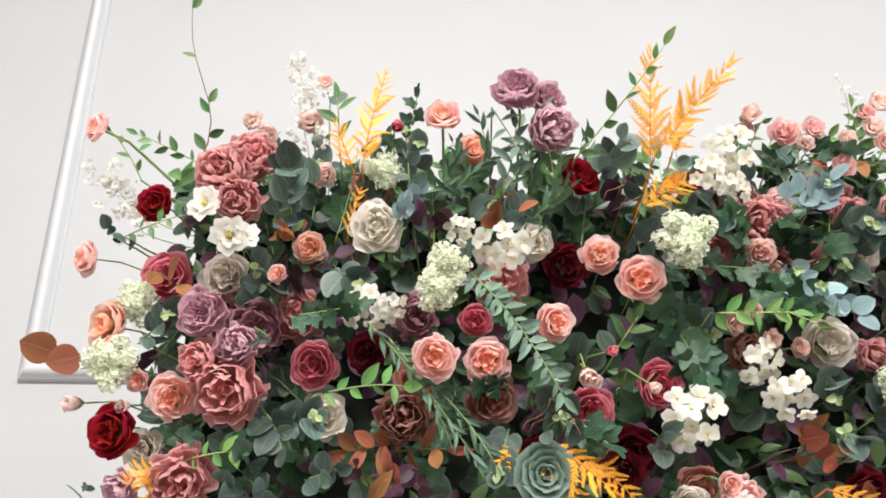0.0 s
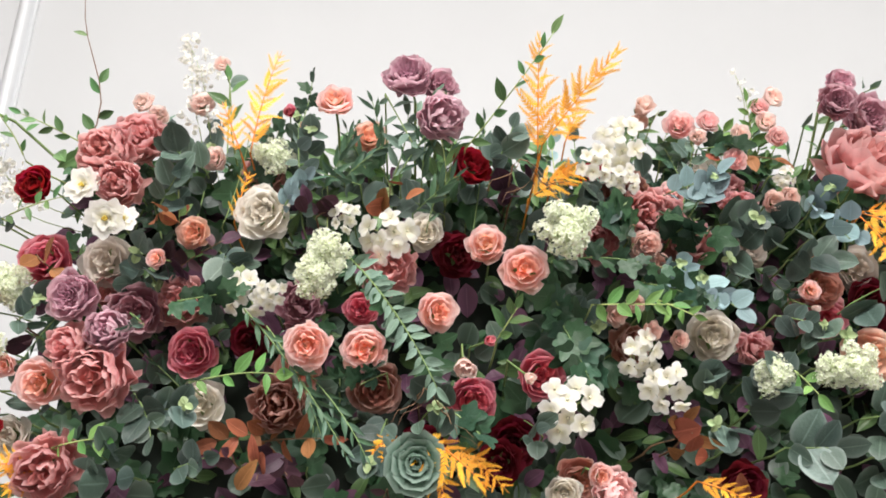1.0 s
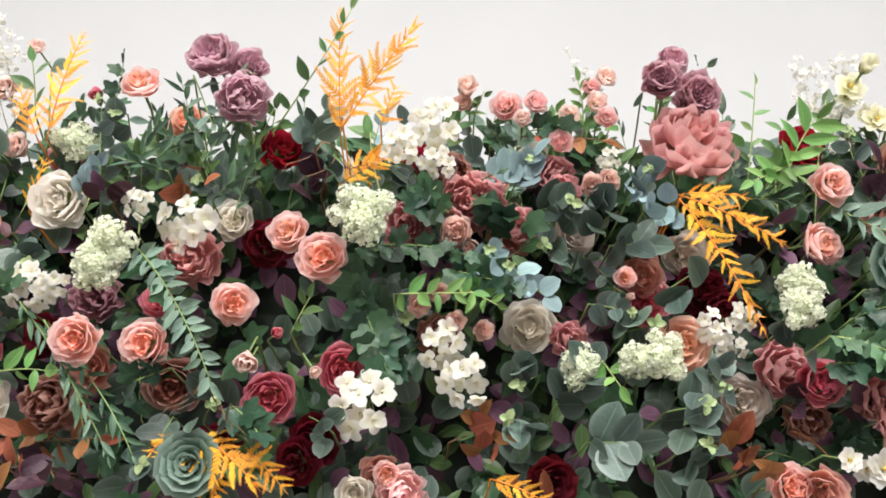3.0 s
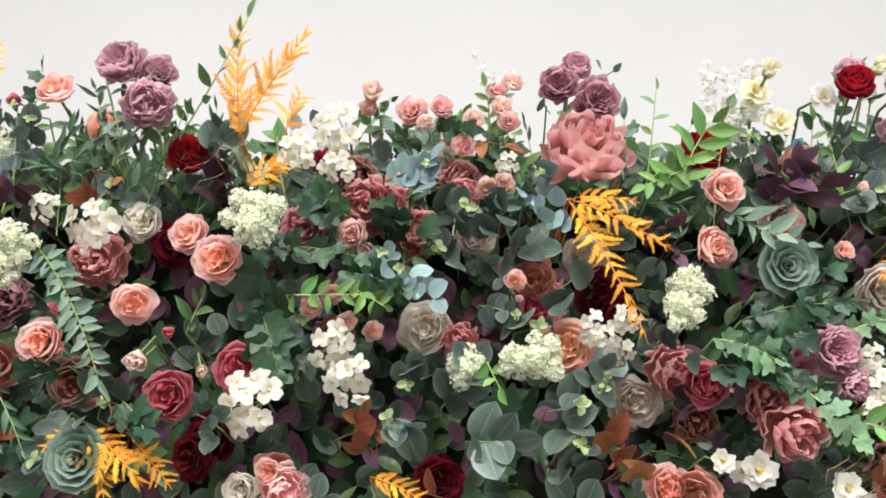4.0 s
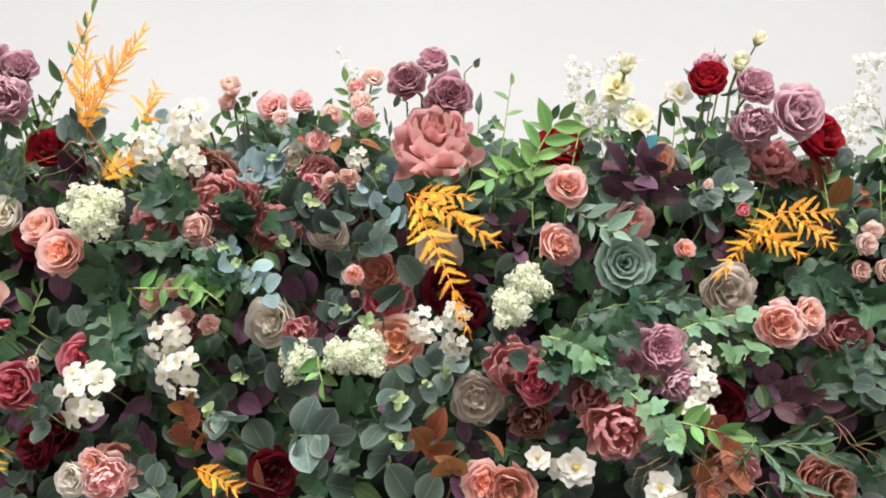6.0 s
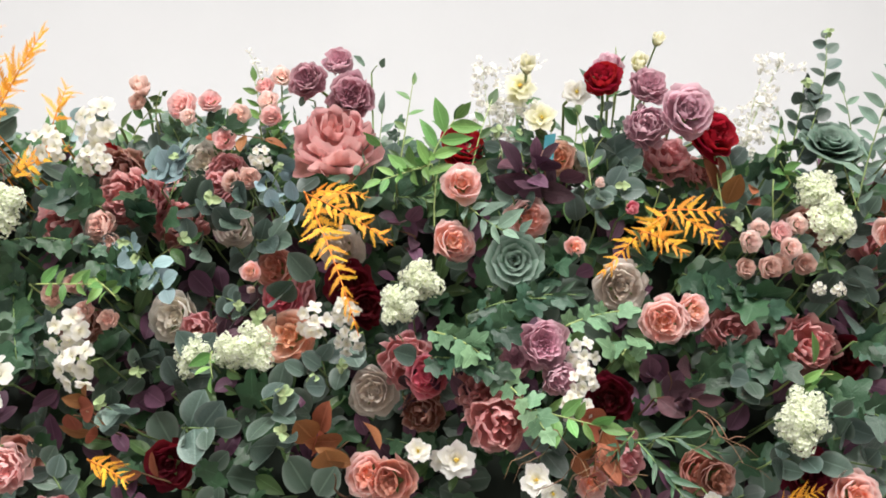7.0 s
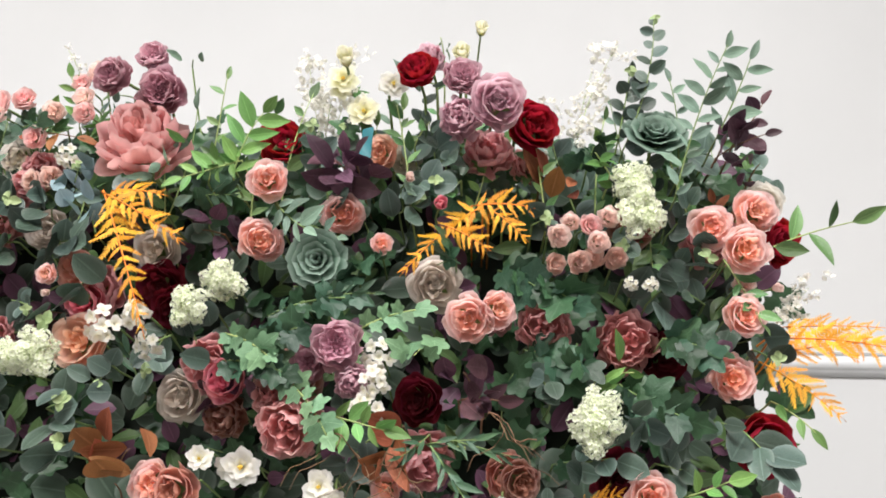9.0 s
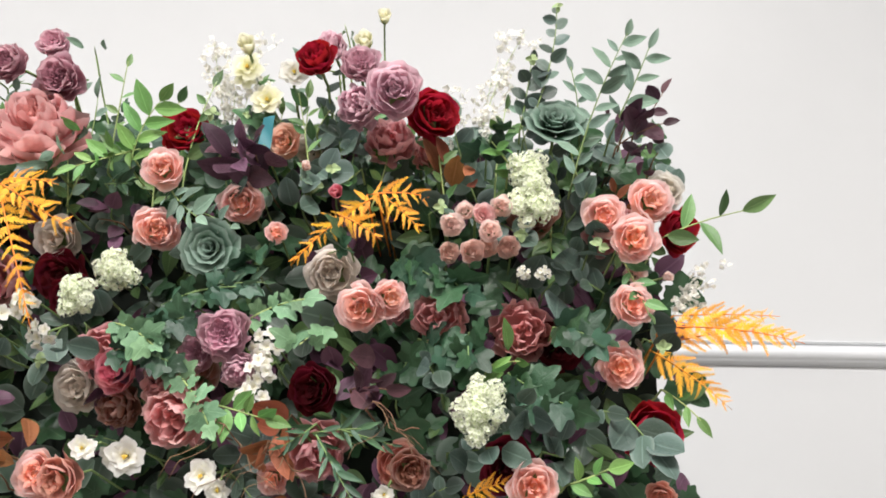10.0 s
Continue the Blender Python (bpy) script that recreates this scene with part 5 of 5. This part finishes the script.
sprig("euc", 0.759, 1.190, 1.863, 0.804, 1.155, 1.867, 6, 0.056)
sprig("euc", 0.776, 1.200, 1.810, 0.804, 1.165, 1.815, 5, 0.054)
sprig("euc", 0.827, 1.210, 1.933, 0.838, 1.175, 1.894, 6, 0.037)
sprig("euc", 0.568, 1.200, 1.820, 0.538, 1.165, 1.847, 6, 0.047)
sprig("euc", 0.598, 1.260, 1.929, 0.560, 1.225, 1.905, 7, 0.050)
sprig("euc", 0.482, 1.250, 2.106, 0.459, 1.215, 2.131, 8, 0.044)
sprig("ivy", 0.463, 1.220, 2.077, 0.556, 1.185, 2.041, 10, 0.046)
sprig("ivy", 0.457, 1.210, 2.168, 0.402, 1.175, 2.171, 8, 0.050)
sprig("bright", 0.378, 1.190, 2.030, 0.495, 1.155, 2.023, 9, 0.038)
sprig("euc", 0.939, 1.220, 1.980, 0.963, 1.185, 1.956, 5, 0.057)
sprig("purple", 1.162, 1.230, 2.238, 1.134, 1.195, 2.252, 7, 0.075)
sprig("purple", 0.968, 1.240, 2.141, 0.943, 1.205, 2.137, 6, 0.053)
sprig("purple", 1.036, 1.250, 1.937, 1.040, 1.215, 1.897, 5, 0.053)
sprig("purple", 0.961, 1.270, 1.887, 0.969, 1.235, 1.866, 5, 0.050)
sprig("rust", 0.501, 1.210, 1.828, 0.491, 1.175, 1.832, 3, 0.057)
sprig("rust", 0.870, 1.200, 1.789, 0.897, 1.165, 1.809, 5, 0.065)
sprig("rust", 0.616, 1.250, 1.747, 0.553, 1.215, 1.767, 3, 0.048)
sprig("rust", 0.580, 1.260, 2.325, 0.723, 1.225, 2.299, 4, 0.041)
sprig("ivy", 0.589, 1.260, 2.335, 0.639, 1.225, 2.329, 6, 0.041)
sprig("bright", 0.685, 1.270, 2.342, 0.674, 1.235, 2.421, 8, 0.039)
sprig("mist", 0.684, 1.270, 2.408, 0.661, 1.235, 2.471, 8, 0.014)
sprig("mist", 1.103, 1.290, 2.306, 1.142, 1.255, 2.480, 22, 0.026)
sprig("mist", 1.100, 1.310, 2.316, 1.092, 1.275, 2.407, 10, 0.018)
sprig("silver", 0.878, 1.240, 2.439, 0.892, 1.205, 2.434, 2, 0.038)
sprig("silver", 0.781, 1.250, 2.388, 0.769, 1.215, 2.373, 2, 0.034)
sprig("oval", 0.501, 1.260, 2.355, 0.517, 1.225, 2.390, 5, 0.032)
sprig("mist", -0.567, 1.320, 2.234, -0.667, 1.285, 2.307, 26, 0.025)
sprig("mist", -0.584, 1.320, 2.211, -0.623, 1.285, 2.285, 16, 0.022)
sprig("mist", -0.264, 1.250, 2.358, -0.309, 1.215, 2.504, 26, 0.022)
sprig("mist", -0.281, 1.260, 2.352, -0.299, 1.225, 2.481, 16, 0.020)
sprig("euc", 1.588, 1.230, 2.283, 1.642, 1.195, 2.497, 15, 0.030)
sprig("euc", 1.584, 1.240, 2.308, 1.601, 1.205, 2.409, 8, 0.036)
sprig("mist", 1.522, 1.290, 2.301, 1.549, 1.255, 2.439, 18, 0.015)
sprig("mist", 1.522, 1.290, 2.311, 1.596, 1.255, 2.493, 24, 0.027)
sprig("mist", 1.503, 1.290, 2.301, 1.474, 1.255, 2.376, 14, 0.019)
sprig("mist", 1.094, 1.290, 2.329, 1.070, 1.255, 2.470, 26, 0.023)
sprig("mist", 1.103, 1.290, 2.339, 1.116, 1.255, 2.395, 12, 0.019)
sprig("silver", 1.656, 1.200, 2.190, 1.746, 1.165, 2.436, 18, 0.046)
sprig("silver", 1.719, 1.200, 2.279, 1.780, 1.165, 2.416, 8, 0.052)
sprig("silver", 1.672, 1.240, 2.240, 1.663, 1.205, 2.400, 10, 0.034)
sprig("oval", 1.779, 1.190, 2.108, 1.904, 1.155, 2.144, 5, 0.058)
sprig("oval", 1.718, 1.190, 2.094, 1.752, 1.155, 1.987, 7, 0.039)
sprig("oval", 1.259, 1.240, 2.295, 1.285, 1.205, 2.322, 4, 0.044)
sprig("oval", 1.303, 1.250, 2.457, 1.297, 1.215, 2.483, 3, 0.037)
sprig("silver", 1.294, 1.210, 2.391, 1.251, 1.175, 2.380, 5, 0.042)
sprig("euc", 1.295, 1.250, 2.270, 1.336, 1.215, 2.274, 6, 0.062)
sprig("ivy", 1.530, 1.220, 2.249, 1.537, 1.185, 2.271, 6, 0.045)
sprig("bright", 1.564, 1.210, 2.235, 1.537, 1.175, 2.256, 6, 0.042)
sprig("purple", 1.741, 1.220, 2.289, 1.744, 1.185, 2.310, 8, 0.052)
sprig("purple", 1.733, 1.230, 2.274, 1.809, 1.195, 2.301, 4, 0.043)
sprig("purple", 1.763, 1.240, 2.299, 1.807, 1.205, 2.360, 5, 0.035)
sprig("purple", 1.788, 1.250, 2.245, 1.794, 1.215, 2.258, 6, 0.043)
sprig("purple", 1.178, 1.220, 2.227, 1.167, 1.185, 2.258, 8, 0.064)
sprig("purple", 1.357, 1.200, 1.902, 1.345, 1.165, 1.920, 6, 0.054)
sprig("purple", 1.337, 1.230, 1.890, 1.397, 1.195, 1.886, 5, 0.055)
sprig("rust", 1.459, 1.260, 2.237, 1.486, 1.225, 2.241, 5, 0.062)
sprig("rust", 1.262, 1.200, 1.850, 1.240, 1.165, 1.800, 6, 0.062)
sprig("rust", 1.232, 1.230, 1.786, 1.251, 1.195, 1.756, 3, 0.050)
sprig("ivy", 1.394, 1.240, 2.089, 1.464, 1.205, 2.044, 10, 0.048)
sprig("ivy", 1.463, 1.220, 2.066, 1.506, 1.185, 2.023, 7, 0.054)
sprig("ivy", 1.432, 1.240, 1.967, 1.482, 1.205, 1.940, 6, 0.050)
sprig("ivy", 1.626, 1.200, 1.979, 1.684, 1.165, 1.956, 8, 0.048)
sprig("ivy", 1.562, 1.200, 1.913, 1.643, 1.165, 1.864, 12, 0.045)
sprig("ivy", 1.506, 1.210, 1.971, 1.507, 1.175, 1.924, 6, 0.042)
sprig("ivy", 1.400, 1.270, 1.872, 1.417, 1.235, 1.933, 6, 0.048)
sprig("paleivy", 1.292, 1.180, 1.969, 1.277, 1.145, 1.938, 4, 0.038)
sprig("ivy", 1.330, 1.200, 2.093, 1.304, 1.165, 2.073, 4, 0.052)
sprig("ivy", 1.181, 1.230, 2.074, 1.206, 1.195, 2.090, 6, 0.047)
sprig("ivy", 1.037, 1.180, 1.950, 1.119, 1.145, 1.975, 16, 0.034)
sprig("ivy", 1.003, 1.190, 1.935, 1.099, 1.155, 1.914, 14, 0.037)
sprig("narrow", 1.094, 1.200, 2.021, 1.218, 1.165, 2.030, 12, 0.040)
sprig("narrow", 1.299, 1.190, 1.838, 1.263, 1.155, 1.805, 7, 0.045)
sprig("narrow", 1.285, 1.190, 1.823, 1.381, 1.155, 1.829, 7, 0.040)
sprig("narrow", 1.302, 1.180, 1.822, 1.357, 1.145, 1.743, 12, 0.046)
sprig("narrow", 1.331, 1.190, 1.831, 1.412, 1.155, 1.808, 6, 0.044)
sprig("euc", 1.585, 1.200, 1.867, 1.567, 1.165, 1.833, 6, 0.049)
sprig("euc", 1.639, 1.200, 1.860, 1.695, 1.165, 1.858, 6, 0.035)
sprig("euc", 1.468, 1.210, 1.890, 1.453, 1.175, 1.916, 6, 0.036)
sprig("euc", 1.500, 1.220, 1.806, 1.546, 1.185, 1.812, 6, 0.050)
sprig("euc", 1.724, 1.200, 1.854, 1.751, 1.165, 1.808, 5, 0.055)
sprig("euc", 1.681, 1.220, 2.095, 1.692, 1.185, 2.093, 4, 0.051)
sprig("euc", 1.616, 1.250, 2.041, 1.646, 1.215, 2.067, 6, 0.063)
sprig("euc", 1.653, 1.250, 2.150, 1.684, 1.215, 2.192, 7, 0.043)
sprig("euc", 1.238, 1.250, 2.183, 1.270, 1.215, 2.197, 6, 0.049)
sprig("euc", 1.444, 1.220, 2.155, 1.463, 1.185, 2.151, 4, 0.042)
sprig("euc", 1.755, 1.210, 1.966, 1.770, 1.175, 1.944, 4, 0.046)
sprig("bright", 1.531, 1.200, 1.921, 1.576, 1.165, 1.924, 5, 0.051)
sprig("bright", 1.782, 1.240, 1.899, 1.825, 1.205, 1.853, 4, 0.036)
sprig("bright", 1.636, 1.190, 1.763, 1.690, 1.155, 1.785, 6, 0.044)
sprig("euc", 1.609, 1.220, 1.808, 1.636, 1.185, 1.799, 5, 0.053)
sprig("mist", 1.823, 1.310, 2.023, 1.870, 1.275, 2.078, 18, 0.024)
sprig("euc", 1.239, 1.240, 2.222, 1.298, 1.205, 2.217, 5, 0.045)
fern(-0.175, 1.210, 2.283, -0.135, 1.190, 2.470, 0.069)
fern(-0.190, 1.210, 2.283, -0.226, 1.190, 2.369, 0.054)
fern(-0.197, 1.240, 2.172, -0.175, 1.220, 2.256, 0.038)
fern(0.295, 1.150, 2.255, 0.294, 1.080, 2.445, 0.072)
fern(0.299, 1.130, 2.270, 0.412, 1.040, 2.392, 0.072)
fern(0.349, 1.210, 2.316, 0.373, 1.190, 2.380, 0.057)
fern(0.287, 1.220, 2.217, 0.398, 1.200, 2.269, 0.056)
fern(0.328, 1.220, 2.258, 0.360, 1.200, 2.259, 0.047)
fern(0.125, 1.170, 1.829, 0.217, 1.150, 1.752, 0.070)
fern(0.114, 1.180, 1.826, 0.157, 1.160, 1.756, 0.055)
fern(-0.442, 1.200, 1.781, -0.495, 1.180, 1.772, 0.049)
fern(-0.427, 1.210, 1.774, -0.466, 1.190, 1.741, 0.049)
fern(0.084, 1.220, 1.830, 0.049, 1.200, 1.803, 0.033)
fern(0.797, 1.170, 2.186, 0.902, 1.150, 1.955, 0.064)
fern(0.800, 1.160, 2.180, 0.945, 1.140, 2.091, 0.057)
fern(0.810, 1.170, 2.186, 0.905, 1.150, 2.170, 0.051)
fern(0.516, 1.190, 1.772, 0.591, 1.170, 1.740, 0.049)
fern(0.129, 1.190, 1.809, 0.161, 1.170, 1.733, 0.054)
fern(1.369, 1.190, 2.174, 1.251, 1.170, 2.057, 0.048)
fern(1.352, 1.190, 2.174, 1.446, 1.170, 2.163, 0.050)
fern(1.378, 1.190, 2.170, 1.436, 1.170, 2.110, 0.037)
fern(1.315, 1.170, 2.135, 1.381, 1.150, 2.090, 0.056)
fern(1.783, 1.220, 1.985, 1.976, 1.200, 1.961, 0.071)
fern(1.784, 1.230, 1.962, 1.962, 1.210, 1.978, 0.056)
fern(1.765, 1.220, 1.952, 1.866, 1.200, 1.868, 0.062)
fern(1.813, 1.270, 2.014, 1.965, 1.250, 2.011, 0.050)
fern(1.501, 1.220, 1.747, 1.561, 1.200, 1.769, 0.038)
fern(0.090, 1.210, 1.795, 0.067, 1.190, 1.800, 0.032)
fern(0.181, 1.200, 1.812, 0.247, 1.180, 1.750, 0.047)
sprig("silver", -0.585, 1.270, 1.743, -0.601, 1.235, 1.767, 2, 0.038)
sprig("blueeuc", 0.513, 1.220, 2.115, 0.546, 1.185, 2.068, 6, 0.037)
sprig("blueeuc", 0.478, 1.230, 2.081, 0.517, 1.195, 2.098, 5, 0.038)
sprig("bright", 0.608, 1.295, 2.310, 0.641, 1.260, 2.374, 8, 0.035)
sprig("oval", 0.529, 1.295, 2.309, 0.539, 1.260, 2.367, 6, 0.035)
sprig("bright", 0.715, 1.295, 2.312, 0.738, 1.260, 2.354, 6, 0.033)
sprig("oval", 0.451, 1.285, 2.313, 0.501, 1.250, 2.377, 6, 0.035)
sprig("oval", 1.163, 1.305, 2.274, 1.193, 1.270, 2.351, 7, 0.041)
sprig("euc", 1.292, 1.295, 2.281, 1.279, 1.260, 2.351, 6, 0.041)
sprig("oval", 1.222, 1.295, 2.270, 1.235, 1.260, 2.377, 7, 0.043)
sprig("narrow", 0.016, 1.275, 2.282, -0.024, 1.240, 2.353, 8, 0.040)
sprig("oval", 0.155, 1.275, 2.282, 0.174, 1.240, 2.364, 7, 0.038)
sprig("silver", 0.866, 1.195, 2.217, 0.896, 1.160, 2.231, 4, 0.043)
sprig("oval", 1.335, 1.235, 2.235, 1.307, 1.200, 2.192, 5, 0.038)
sprig("silver", 0.060, 1.235, 2.250, 0.085, 1.200, 2.362, 8, 0.044)
sprig("narrow", 0.110, 1.230, 2.245, 0.118, 1.195, 2.350, 9, 0.046)
sprig("oval", 0.150, 1.240, 2.240, 0.135, 1.205, 2.335, 7, 0.044)
sprig("ivy", -0.170, 1.260, 2.240, -0.135, 1.225, 2.338, 8, 0.037)
sprig("euc", -0.105, 1.265, 2.235, -0.080, 1.230, 2.335, 7, 0.041)
sprig("narrow", -0.060, 1.260, 2.240, -0.010, 1.225, 2.330, 9, 0.043)


def curly_twig(x, y, z, length, seed):
    """A thin brown twig with curling tendrils that hangs out of the leaves."""
    rng = random.Random(seed)
    root = Vector((x, PANEL_Y, z))
    ob = tagged(new("curly_twig"), "thin brown curly twig hanging among the leaves", "twig", "brown curly twigs")
    ob.matrix_basis = Matrix.Translation(root)
    a = Vector((0, y - PANEL_Y, 0.01))
    pts = [Vector((0, 0, 0)), a * 0.6] + [a + Vector((length * (k / 7) * 0.8, -0.006 * math.sin(k), 0.012 * math.sin(1.1 * k) - 0.4 * length * (k / 7) ** 2)) for k in range(8)]
    child("stem", Build().add(*tube(pts, [0.0016 - 0.0001 * k for k in range(len(pts))], 5)).mesh("stem", STEM_BROWN), ob, Matrix())
    for k in range(4):
        p, turn = pts[3 + k], rng.choice((-1, 1))
        curl = [p + Vector((0.10 * length * q * turn + 0.06 * length * math.sin(1.3 * q), -0.003 * q, -0.10 * length * q + 0.05 * length * math.cos(1.3 * q) - 0.05 * length)) for q in range(7)]
        child("tendril", Build().add(*tube(curl, [0.0009 - 0.00008 * q for q in range(7)], 4)).mesh("tendril", STEM_BROWN), ob, Matrix())
    return ob


for twig_x, twig_z, twig_l, twig_seed in ((1.160, 1.815, 0.11, 1), (1.235, 1.790, 0.09, 2), (0.115, 1.870, 0.08, 3), (0.255, 2.235, 0.10, 4), (1.370, 1.845, 0.09, 5)):
    curly_twig(twig_x, 1.155, twig_z, twig_l, twig_seed)
ribbon(1.181, 1.220, 2.295, 0.018, 0.055)
